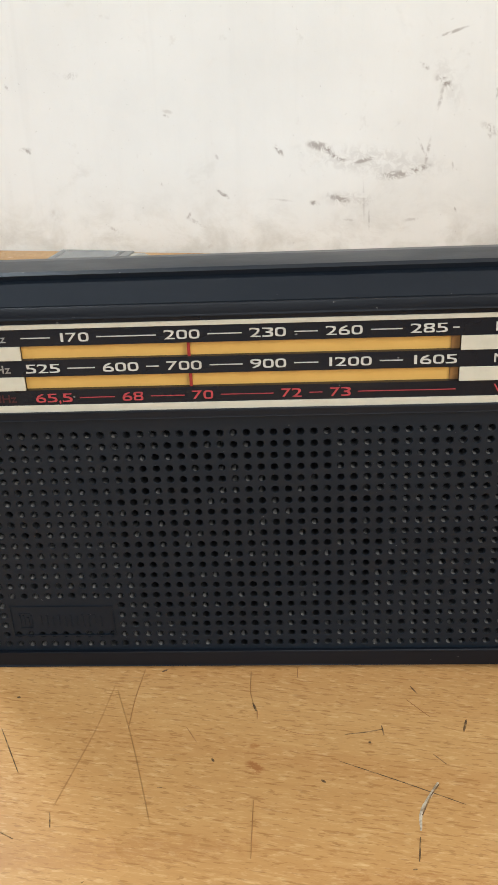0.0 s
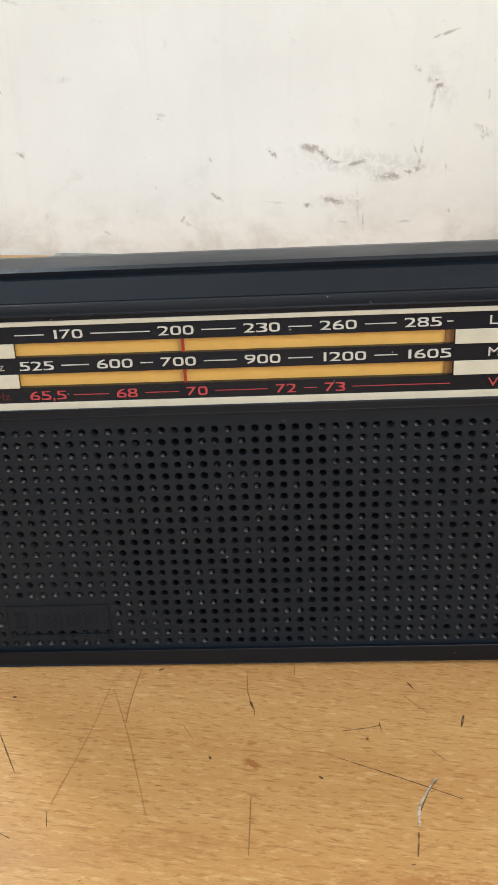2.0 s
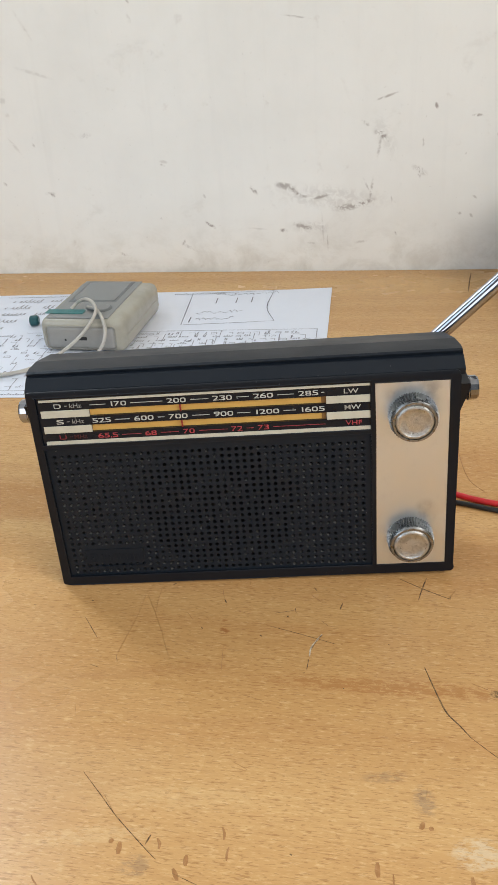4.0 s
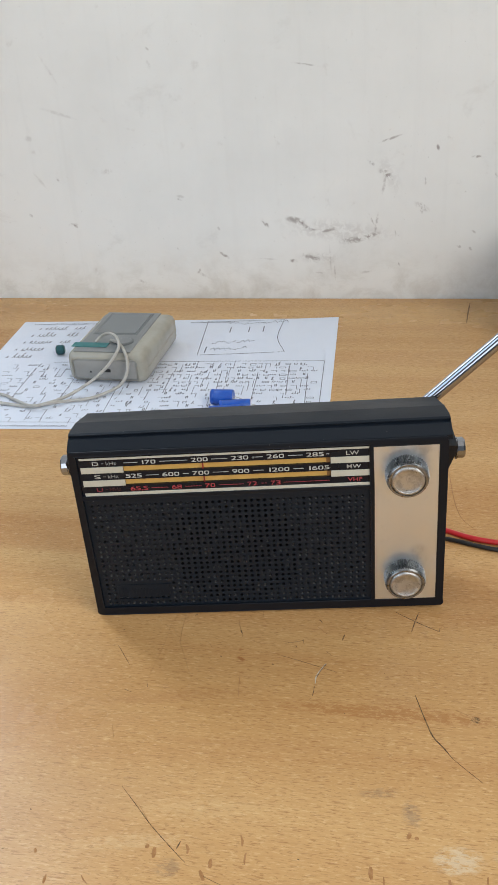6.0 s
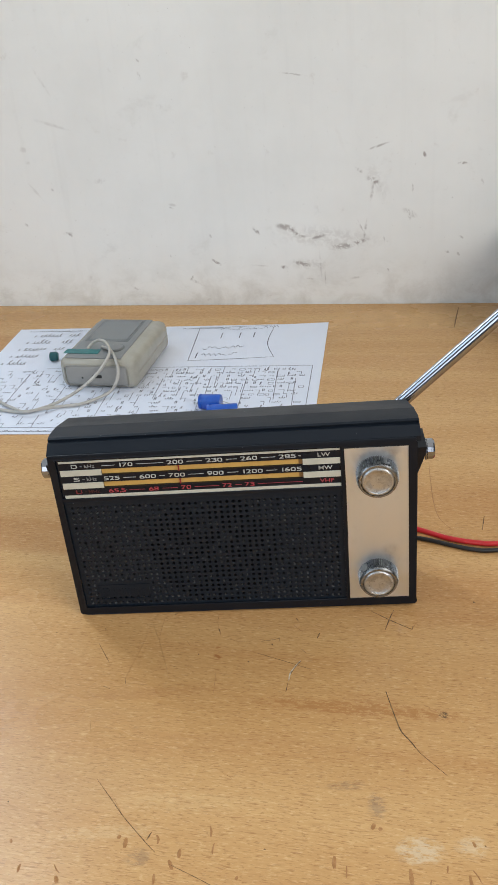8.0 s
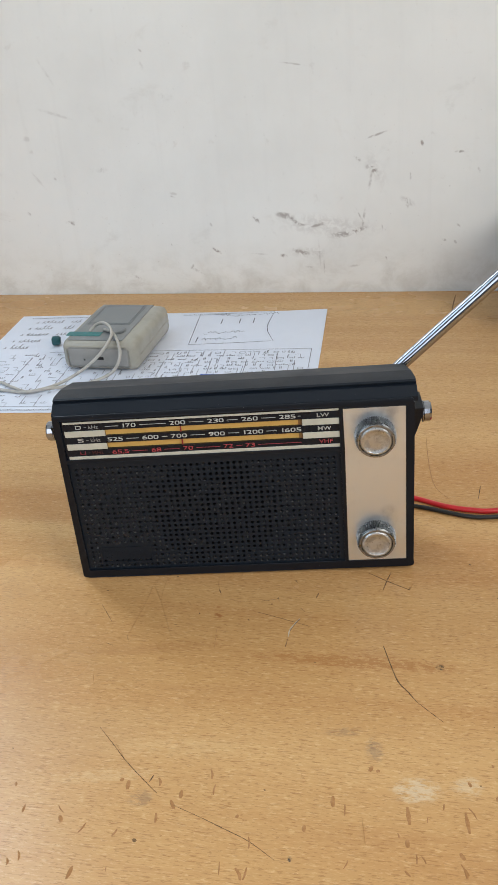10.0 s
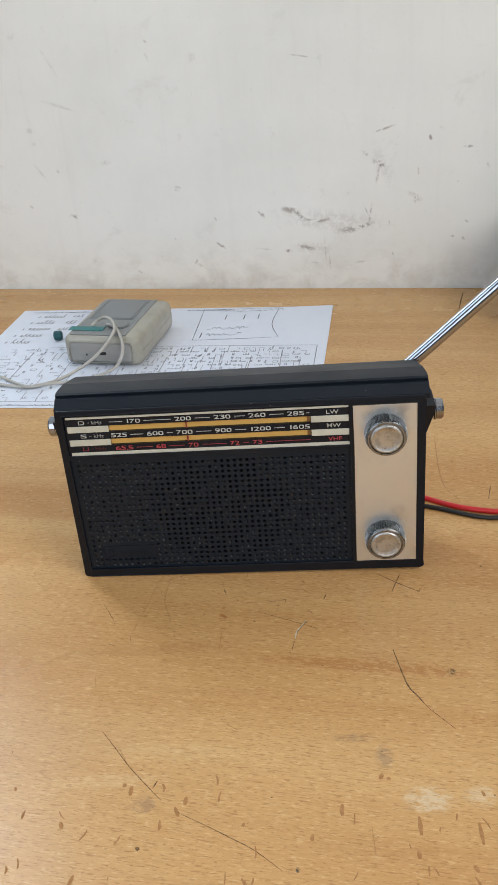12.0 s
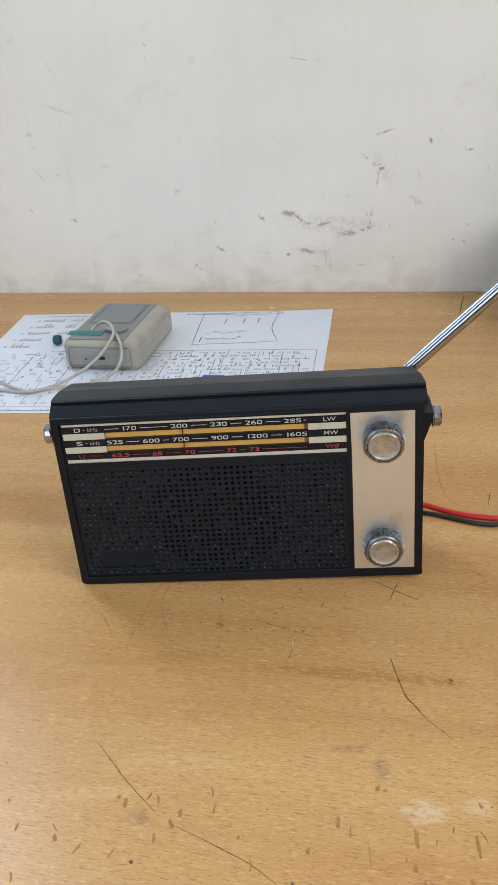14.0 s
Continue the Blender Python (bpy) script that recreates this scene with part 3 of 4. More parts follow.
for i in range(46):
    x, y = rng.uniform(0.0, 0.2), rng.uniform(-0.180, -0.128)
    lean, long = rng.uniform(-0.5, 0.9), rng.uniform(0.0015, 0.0055)
    fat = rng.uniform(0.0006, 0.0018) * (0.5 if i % 3 == 0 else 1.0)
    scratch([(x, y), (x + lean * long * 0.4, y - long * 0.5), (x + lean * long * rng.uniform(0.2, 1.2), y - long)], fat, M_DENT, "dent", 2)
for points, width in (
    ([(0.075, -0.002), (0.075, -0.009), (0.076, -0.014)], 0.00018), ([(0.0758, -0.0135), (0.0768, -0.0165)], 0.0006), ([(0.077, -0.016), (0.077, -0.019)], 0.0002),
    ([(0.082, -0.022), (0.087, -0.0238), (0.091, -0.0243)], 0.0002), ([(0.098, -0.024), (0.103, -0.0232), (0.107, -0.0222)], 0.00038), ([(0.107, -0.021), (0.1073, -0.0242)], 0.00035),
    ([(0.1155, -0.007), (0.117, -0.0098)], 0.0004), ([(0.118, -0.030), (0.1205, -0.033)], 0.0003), ([(0.1275, -0.0188), (0.1262, -0.0228)], 0.0006),
    ([(0.114, -0.012), (0.119, -0.018)], 0.0002), ([(0.112, -0.053), (0.111, -0.059)], 0.0004), ([(0.040, -0.008), (0.038, -0.024), (0.0335, -0.046)], 0.00008),
    ([(0.041, -0.009), (0.048, -0.028), (0.055, -0.050)], 0.00008), ([(0.015, -0.023), (0.019, -0.030), (0.023, -0.037)], 0.0003), ([(0.047, -0.001), (0.046, -0.013), (0.046, -0.023)], 0.00016),
    ([(0.060, -0.022), (0.063, -0.027)], 0.0002), ([(0.053, -0.001), (0.0515, -0.002)], 0.0006), ([(0.087, 0.000), (0.087, -0.004)], 0.0002), ([(0.067, -0.032), (0.0675, -0.033)], 0.0006),
    ([(0.092, -0.038), (0.093, -0.0388)], 0.0006), ([(0.077, -0.044), (0.077, -0.059)], 0.00018), ([(0.033, -0.048), (0.034, -0.052)], 0.0003), ([(0.023, -0.053), (0.027, -0.055)], 0.0003)):
    scratch(points, width, M_SCRATCH if width > 0.00025 else M_FAINT if width < 0.0001 else M_DENT, steps=4)
for i in range(9):
    x, y = rng.uniform(-0.02, 0.24), rng.uniform(-0.17, -0.006)
    turn, long = rng.uniform(-2.4, -0.2), rng.uniform(0.004, 0.012)
    dx, dy = math.cos(turn) * long, math.sin(turn) * long
    scratch([(x, y), (x + dx / 2, y + dy / 2 + 0.02 * long), (x + dx, y + dy)], rng.uniform(0.00008, 0.00012), M_DENT, "scratch", 3)
for i in range(30):
    x, y = rng.uniform(-0.03, 0.25), rng.uniform(-0.17, 0.03)
    scratch([(x, y), (x + rng.uniform(0.0004, 0.0012), y - rng.uniform(-0.0004, 0.0006))], rng.uniform(0.0003, 0.0007), M_SCRATCH, "dent", 2)

# ---- the sheet of paper ----
PAPER = pose(0.1430, 0.3995, 0.0, 0, 0, -4.7)      # its far right corner; x runs to the left as negative
paper = thing("paper_sheet", "white sheet with a printed circuit drawing lying on the table", "paper", PAPER)
bm = bmesh.new()
NX, NY = 24, 14
grid = [[bm.verts.new((-0.297 * i / NX, -0.21 * j / NY, 0.0005 + 0.0010 * max(0, 1 - i / 3.0) * max(0, 1 - j / 4.0))) for j in range(NY + 1)] for i in range(NX + 1)]
for i in range(NX):
    for j in range(NY):
        bm.faces.new((grid[i][j], grid[i + 1][j], grid[i + 1][j + 1], grid[i][j + 1]))
sheet = part("sheet", bm, M_PAPER, paper)
mod = sheet.modifiers.new("thickness", "SOLIDIFY")
mod.thickness = 0.0003
IN_PAPER = PAPER.inverted()


def on_paper(points):
    return [tuple((IN_PAPER @ Vector((x, y, 0)))[:2]) for x, y in points]


PZ = 0.00075
bm = bmesh.new()
for pts in ([(0.0239, 0.4048), (0.0207, 0.3292)], [(0.0207, 0.3292), (0.0612, 0.3285), (0.0943, 0.3289)], [(0.0943, 0.3289), (0.0882, 0.3609), (0.0938, 0.4012)], [(0.0239, 0.4048), (0.0498, 0.4025), (0.0938, 0.4012)]):
    stroke(on_paper(pts), 0.0006, PZ, 0.00005, bm, 4)
for x0, y0, n, step in ((0.0440, 0.3963, 4, 0.0052), (0.0579, 0.3952, 4, 0.0048), (0.0737, 0.3961, 5, 0.0050), (0.0310, 0.3540, 9, 0.0042), (0.0313, 0.3395, 7, 0.0045)):
    for i in range(n):
        x = x0 + i * step
        stroke(on_paper([(x, y0), (x + 0.002, y0 + rng.uniform(-0.003, 0.004)), (x + 0.004, y0 + rng.uniform(-0.003, 0.003))]), 0.00055, PZ, 0.00005, bm, 3)
for x, y in ((0.0463, 0.3818), (0.0631, 0.3807), (0.0760, 0.3806), (0.0274, 0.3395)):
    stroke(on_paper([(x, y + 0.006), (x - 0.001, y - 0.006)]), 0.0015, PZ, 0.00005, bm)
part("handwriting", bm, M_INK, paper, "pencil box with illegible notes")


def scribble(bm, x, y, width, height, pen, pitch=0.0016):
    """A word of joined loops too rough to read, in the sheet's own axes."""
    pts, letters = [], max(1, round(width / pitch))
    for k in range(letters):
        tall = height * (1.0 if rng.random() < 0.25 else 0.55) * rng.uniform(0.8, 1.1)
        curl, base = rng.uniform(0.1, 0.55) * pitch, y + rng.uniform(-0.08, 0.08) * height
        at = x + pitch * k
        pts += [(at, base), (at + 0.45 * pitch, base + tall), (at + 0.45 * pitch - curl, base + 0.55 * tall), (at + 0.6 * pitch, base + 0.05 * tall)]
    stroke(pts, pen, PZ, 0.00005, bm, 2, taper=False)


bm = bmesh.new()
for k in range(5):
    (x, y), = on_paper([(-0.134 - 0.0035 * k, 0.402 - 0.0155 * k)])
    scribble(bm, x, y, 0.003, 0.007, 0.0008, 0.003)
    scribble(bm, x + 0.006, y, 0.020 + rng.uniform(-0.003, 0.003), 0.0095, 0.0008, 0.0036)
    if k < 3:
        scribble(bm, x + 0.034, y, 0.012, 0.0095, 0.0008, 0.0036)
part("handwriting", bm, M_GREYINK, paper, "illegible handwritten list")


def printed_drawing():
    """Line clutter of a circuit drawing: wires, boxes, zigzags and small marks."""
    bm = bmesh.new()
    line = lambda pts, w=0.00042: stroke(pts, w, PZ, 0.00005, bm, taper=False)
    x0, x1, y0, y1 = -0.288, -0.008, -0.200, -0.093
    line([(x1, y0), (x1, y1)], 0.0005)
    line([(x1, y1), (x0 + 0.05, y1)], 0.0005)
    line([(x0, y0), (x1, y0)], 0.0005)
    for r in range(15):
        y = y1 - 0.005 - r * 0.0068
        x = x0 + 0.01 + rng.uniform(0, 0.01)
        while x < x1 - 0.008:
            kind = rng.random()
            w = rng.uniform(0.0022, 0.0055)
            if kind < 0.22:
                line([(x, y), (x + w, y)])
                line([(x + w, y), (x + w, y - rng.uniform(0.002, 0.010))])
            elif kind < 0.38:
                h = rng.uniform(0.0018, 0.0035)
                for a, b in (((x, y), (x + w, y)), ((x + w, y), (x + w, y - h)), ((x + w, y - h), (x, y - h)), ((x, y - h), (x, y))):
                    line([a, b])
            elif kind < 0.60:
                w = rng.uniform(0.004, 0.009)
                scribble(bm, x, y - 0.0014, w, rng.uniform(0.0026, 0.0042), rng.uniform(0.0003, 0.00055), 0.0019)
            elif kind < 0.74:
                line([(x, y - 0.002), (x, y + 0.002)], 0.0007)
                line([(x + 0.0012, y - 0.002), (x + 0.0012, y + 0.002)], 0.0007)
            elif kind < 0.90:
                scribble(bm, x, y - 0.004, rng.uniform(0.002, 0.005), rng.uniform(0.005, 0.009), rng.uniform(0.0004, 0.0007), 0.0026)
            else:
                line([(x, y + 0.005), (x, y - 0.010)])
            x += w + rng.uniform(0.0004, 0.0045) + (rng.uniform(0.0, 0.012) if x < -0.16 or r > 7 else 0.0)
    for x in (-0.02, -0.036, -0.06, -0.09, -0.13, -0.17, -0.21, -0.25):
        line([(x, -0.10 - rng.uniform(0, 0.02)), (x - rng.uniform(-0.002, 0.002), -0.15 - rng.uniform(0, 0.045))], 0.0005)
    for x, w in ((-0.285, 0.10), (-0.135, 0.045)):
        scribble(bm, x, -0.0075, w, 0.0026, 0.0005, 0.0019)
    scribble(bm, -0.285, -0.2065, 0.095, 0.0024, 0.0005, 0.0019)
    return bm


tagged(part("printed_drawing", printed_drawing(), M_PRINTINK, paper, "black printed circuit diagram, too small to read"), kind="stuff")

# ---- the radio ----
RADIO = pose(0.0003, 0.0, 0.0, 0, -0.78, 0) @ Matrix.Diagonal((0.981, 0.975, 0.967, 1))
radio = thing("portable_radio", "vintage black portable radio standing upright on the table", "radio", RADIO)
W, H, D = 0.1812, 0.1020, 0.0360


def lean(bm):
    """The left edge leans in towards the top."""
    for v in bm.verts:
        if v.co.x < 0.004:
            v.co.x += 0.0007 * v.co.z / H
    return bm


part("case", lean(box(0, W, 0.0056, D, 0, H, 0.0018, 3)), M_CASE, radio, "black plastic case", smooth=True)
part("foot", box(W - 0.03, W - 0.006, 0.008, 0.030, -0.0021, 0.0006, 0.0003), M_CASE, radio)
# front frame with three openings: dial, grille, control plate
xs = (0.0003, 0.0045, 0.1446, 0.1464, 0.1771, W - 0.0003)
zs = (0.0003, 0.0048, 0.0738, 0.0757, 0.0974, 0.0987, H - 0.0005)
holes = {(1, 1), (1, 3), (1, 4), (3, 1), (3, 2), (3, 3)}
bm = cut_panel(xs, zs, holes, -0.0004, 0.0072)
corner = lambda v: v.co.x in (min(w.co.x for w in bm.verts), max(w.co.x for w in bm.verts)) and v.co.z in (min(w.co.z for w in bm.verts), max(w.co.z for w in bm.verts))
bmesh.ops.bevel(bm, geom=[e for e in bm.edges if abs(e.verts[0].co.y - e.verts[1].co.y) > 0.005 and corner(e.verts[0])], offset=0.0016, segments=4, profile=0.5, affect="EDGES")
bm.normal_update()
bmesh.ops.bevel(bm, geom=[e for e in bm.edges if all(v.co.y < 0 for v in e.verts) and len({tuple(round(c, 4) for c in f.normal) for f in e.link_faces}) > 1], offset=0.0004, segments=2, profile=0.5, affect="EDGES")
part("front_frame", lean(bm), M_CASE, radio, smooth=True)


def speaker_grille():
    """A plate with rows of round holes: deep before the loudspeaker, shallow elsewhere, dust and painted glints in
    many.
    """
    bm = bmesh.new()
    cols, rows, n = 43, 21, 12
    x0, x1, z0, z1 = 0.0045, 0.1446, 0.0048, 0.0738
    hx0, hx1, hz0, hz1 = 0.0078, 0.1410, 0.0069, 0.0691
    px, pz = (hx1 - hx0) / (cols - 1), (hz1 - hz0) / (rows - 1)
    y = 0.0008
    xe = [hx0 + (i - 0.5) * px for i in range(cols + 1)]
    ze = [hz0 + (j - 0.5) * pz for j in range(rows + 1)]
    gridv = [[bm.verts.new((x, y, z)) for z in ze] for x in xe]
    for i in range(cols):
        for j in range(rows):
            corner = [gridv[i][j], gridv[i + 1][j], gridv[i + 1][j + 1], gridv[i][j + 1]]
            cx, cz = hx0 + i * px, hz0 + j * pz
            if 2 <= i <= 10 and 2 <= j <= 4:
                bm.faces.new(corner)
                continue
            r = 0.00087 + 0.00004 * rng.uniform(-1, 1)
            jx, jz = rng.uniform(-0.00005, 0.00005), rng.uniform(-0.00005, 0.00005)
            speaker = math.hypot(cx - 0.078, cz - 0.039) < 0.034
            wallkind, glinting = 3 if speaker else 1, rng.random() < (0.25 if speaker else 0.72)
            deep = 0.0030 if speaker else 0.0018 + 0.0006 * rng.random()
            ring = lambda rr, yy: [bm.verts.new((cx + jx + rr * math.cos(math.tau * (k + 0.5) / n - math.pi * 0.75 - math.pi / n), yy, cz + jz + rr * math.sin(math.tau * (k + 0.5) / n - math.pi * 0.75 - math.pi / n))) for k in range(n)]
            rim, lip, back = ring(r * 1.12, y), ring(r, y + 0.00018), ring(r * 0.93, y + deep)
            for c in range(4):
                k = c * 3
                bm.faces.new((corner[c], rim[k], rim[(k + 1) % n]))
                bm.faces.new((corner[c], rim[(k + 1) % n], rim[(k + 2) % n], corner[(c + 1) % 4]))
                bm.faces.new((corner[(c + 1) % 4], rim[(k + 2) % n], rim[(k + 3) % n]))
            for k in range(n):
                bm.faces.new((rim[k], rim[(k + 1) % n], lip[(k + 1) % n], lip[k]))
                f = bm.faces.new((lip[k], lip[(k + 1) % n], back[(k + 1) % n], back[k]))
                # pale lower left walls: a highlight painted in, with some dust
                f.material_index = 4 if glinting and k in (0, 1) else wallkind
            bm.faces.new(back[::-1]).material_index = 2
    frame_in = [(xe[0], ze[0]), (xe[-1], ze[0]), (xe[-1], ze[-1]), (xe[0], ze[-1])]
    frame_out = [(x0, z0), (x1, z0), (x1, z1), (x0, z1)]
    inner = [[gridv[i][0] for i in range(cols + 1)], [gridv[-1][j] for j in range(rows + 1)], [gridv[i][-1] for i in range(cols, -1, -1)], [gridv[0][j] for j in range(rows, -1, -1)]]
    outv = [bm.verts.new((x, y, z)) for x, z in frame_out]
    for c in range(4):
        bm.faces.new(inner[c] + [outv[(c + 1) % 4], outv[c]])
    return bm


part("speaker_grille", speaker_grille(), (M_GRILLE, M_HOLE, M_DEEP, M_DIMHOLE, M_GLINT_DUST), radio, "matt black perforated loudspeaker grille")

# raised maker's badge, worn beyond reading
bm = cut_panel((0.0128, 0.0131, 0.0400, 0.0403), (0.0096, 0.0099, 0.0189, 0.0192), {(1, 1)}, 0.0005, 0.0010)
box(0.0150, 0.0182, 0.0006, 0.0010, 0.0120, 0.0123, bm=bm)
box(0.0150, 0.0182, 0.0006, 0.0010, 0.0166, 0.0169, bm=bm)
for i, x in enumerate((0.0150, 0.0160, 0.0172, 0.0180, 0.0206, 0.0222, 0.0238, 0.0254, 0.0270, 0.0286, 0.0302, 0.0318, 0.0334, 0.0350, 0.0366)):
    box(x, x + 0.0004, 0.0006, 0.0010, 0.0125 + (0.0008 if i % 3 == 1 else 0), 0.0164 - (0.0007 if i % 4 == 2 else 0), bm=bm)
part("maker_badge", bm, M_GRILLE, radio, "raised black badge, worn beyond reading")

# dial: a black mask with two slots, amber backing behind them, needle between
R1, R2, R3 = 0.0950, 0.0875, 0.0801
DX0, DX1, YX0, YX1 = 0.0060, 0.1445, 0.0267, 0.1262
dial = part("dial_mask", cut_panel((0.0045, YX0, YX1, 0.1446), (0.0757, 0.0821, 0.0855, 0.0896, 0.0930, 0.0998), {(1, 1), (1, 3)}, 0.0006, 0.0019), M_DIAL, radio, "glossy black tuning dial")
dial.location.z = -0.0009
part("dial_backing", box(YX0 - 0.003, YX1 + 0.0005, 0.0020, 0.0023, 0.0805, 0.0945), M_YELLOW, dial, "amber yellow backing")
# brown strip that stands for the shade at the slots' right end
part("slot_end_shade", box(YX1 - 0.0019, YX1 + 0.0004, 0.0016, 0.0019, 0.0815, 0.0936), M_SLOT_SHADE, dial, "brown strip painted as shade at the slots' right end")
part("needle", box(0.0650, 0.0657, 0.0009, 0.0014, 0.0815, 0.0936, 0.0001), M_NEEDLE, dial, "red tuning needle")
for z0, z1 in ((0.0971, 0.0982), (0.0762, 0.0783)):
    part("stripe", box(DX0, DX1, 0.0003, 0.0008, z0, z1, 0.0001), M_CREAM, dial, "ivory stripe")
for z0, z1 in ((0.0821, 0.0855), (0.0896, 0.0930)):
    for x0, x1 in ((DX0, YX0 + 0.0001), (YX1 + 0.0001, DX1)):
        part("stripe", box(x0, x1, 0.0003, 0.0008, z0, z1, 0.0001), M_CREAM, dial, "ivory stripe")


def squared(c, width, height):
    """A character whose round bowls are drawn out into the corners, as on the dial."""
    bm = lettering(c, width, height)
    if c in "02356890DSU":
        for v in bm.verts:
            u, w = abs(v.co.x) * 2 / width, abs(v.co.z) * 2 / height
            if u + w > 0.05:
                grow = 1 + 0.85 * (math.hypot(u, w) / (u ** 3.4 + w ** 3.4) ** (1 / 3.4) - 1)
                v.co.x = max(-width / 2, min(width / 2, v.co.x * grow))
                v.co.z = max(-height / 2, min(height / 2, v.co.z * grow))
    return bm


def dial_text(text, x, z, width, height=0.0021, mat=M_PRINT):
    """One word of the dial. Figures stand in even cells, each as wide as its cell allows."""
    bm = bmesh.new()
    if text.replace(",", "").isdigit():
        cells = [0.35 if c == "," else 0.72 if c == "1" else 1.0 for c in text]
        unit, at = width / sum(cells), -width / 2
        for c, cell in zip(text, cells):
            glyph = squared(c, unit * {",": 0.16, "1": 0.22}.get(c, 0.86), height * (0.45 if c == "," else 1))
            shift = at + unit * cell * 0.5 + (unit * 0.06 if c == "1" else 0)
            for v in glyph.verts:
                v.co += Vector((shift, 0, -height * 0.55 if c == "," else 0))
            join(bm, glyph)
            at += unit * cell
    else:
        join(bm, squared(text, width, height) if text in "DSU" else lettering(text, width, height))
    ob = part("dial_lettering", bm, mat, dial)
    ob.location = (x, 0.0004, z)


def dial_rule(x0, x1, z, mat, thick=0.00022):
    part("dial_rule", box(x0, x1, 0.0004, 0.0007, z - thick / 2, z + thick / 2), mat, dial)


def dial_row(z, numbers, mat, last, thick=0.00022):
    for text, x, w in numbers:
        dial_text(text, x, z, w, 0.0021, mat)
    for (_, xa, wa), (_, xb, wb) in zip(numbers, numbers[1:]):
        dial_rule(xa + wa / 2 + 0.0016, xb - wb / 2 - 0.0016, z, mat, thick)
    a, b = last
    dial_rule(a, b, z, mat, thick)


dial_row(R1, (("170", 0.0394, 0.0075), ("200", 0.0641, 0.0084), ("230", 0.0834, 0.0085), ("260", 0.1004, 0.0085), ("285", 0.1191, 0.0085)), M_PRINT, (0.1243, 0.1257))
dial_rule(0.0274, 0.0342, R1, M_PRINT)
dial_row(R2, (("525", 0.0314, 0.0083), ("600", 0.0495, 0.0086), ("700", 0.0641, 0.0084), ("900", 0.0833, 0.0085), ("1200", 0.1015, 0.0106), ("1605", 0.1205, 0.0106)), M_PRINT, (0.12599, 0.1260))
dial_row(R3, (("65,5", 0.0331, 0.0089), ("68", 0.0516, 0.0052), ("70", 0.0679, 0.0052), ("72", 0.0884, 0.0050), ("73", 0.0996, 0.0050)), M_RED, (0.1036, 0.1257), 0.00016)
for text, z, mat, dim in (("D", R1, M_PRINT, M_DIMPRINT), ("S", R2, M_PRINT, M_DIMPRINT), ("U", R3, M_DIMRED, M_FAINTRED)):
    dial_text(text, 0.0136, z, 0.0030, 0.0020, mat)
    dial_rule(0.0165, 0.0177, z, dim)
    dial_text("MHz" if text == "U" else "kHz", 0.0213, z, 0.0050 if text != "U" else 0.0056, 0.0019, dim)
dial_text("LW", 0.1367, R1, 0.0060)
dial_text("MW", 0.1372, R2, 0.0067)
dial_text("VHF", 0.1376, R3, 0.0068, 0.0021, M_RED)

# control plate and the two knobs
part("control_plate", box(0.1464, 0.1771, -0.0001, 0.0030, 0.0048, 0.0974, 0.00015), M_PLATE, radio, "brushed aluminium control plate")


def knob(x, z, turn):
    rings = [(0, 0.0096), (0.0003, 0.0103, 1), (0.0062, 0.0101, 1), (0.0068, 0.0097, 1), (0.0072, 0.0094), (0.0080, 0.0093), (0.0084, 0.0090), (0.0084, 0.0082), (0.0077, 0.0079)]
    ring = part("knob", lathe(rings, 108, (0, 0, 0), (0, -1, 0), ripple=0.0011), M_KNURL, radio, "knurled chrome knob")
    ring.location = (x, -0.0001, z)
    ring.rotation_euler = (0, radians(turn), 0)
    cap = part("knob_cap", lathe([(0.0070, 0.0078), (0.0082, 0.0078), (0.0088, 0.0073), (0.0089, 0.0066), (0.0086, 0.0061), (0.0087, 0.0030), (0.0088, 0.0006)], 48, (0, 0, 0), (0, -1, 0)), M_CAP, ring, "worn silver cap", smooth=True)
    return ring


knob(0.1618, 0.0823, 0)
knob(0.1612, 0.0205, 70)

# carrying handle: a roofed bar over the top, a tapering strap down each side, a screw through each
def handle_bar():
    outline = [(0.0006, H - 0.0030), (0.0002, H - 0.0003), (0.0048, 0.1056), (0.0064, 0.1059), (0.0060, 0.1072), (0.0072, 0.1078), (0.0104, 0.1079), (0.0190, 0.1075), (0.0350, 0.1042), (0.0366, 0.1030), (0.0366, H + 0.0002), (0.0078, H + 0.0002), (0.0070, H - 0.0030)]
    bm = prism(outline, 0.0011, W + 0.0018)
    bmesh.ops.subdivide_edges(bm, edges=[e for e in bm.edges if abs(e.verts[0].co.x - e.verts[1].co.x) > 0.1], cuts=40, use_grid_fill=False)
    for v in bm.verts:
        back = max(0.0, v.co.y - 0.008) / 0.028
        top = max(0.0, v.co.z - 0.1040) / 0.003
        pull = 0.0042 * back ** 1.4 + 0.0004 * min(top, 1.0)
        if v.co.x < 0.02:
            v.co.x += pull * (0.02 - v.co.x) / 0.022
        elif v.co.x > W - 0.02:
            v.co.x -= pull * (v.co.x - W + 0.02) / 0.022
    return bm


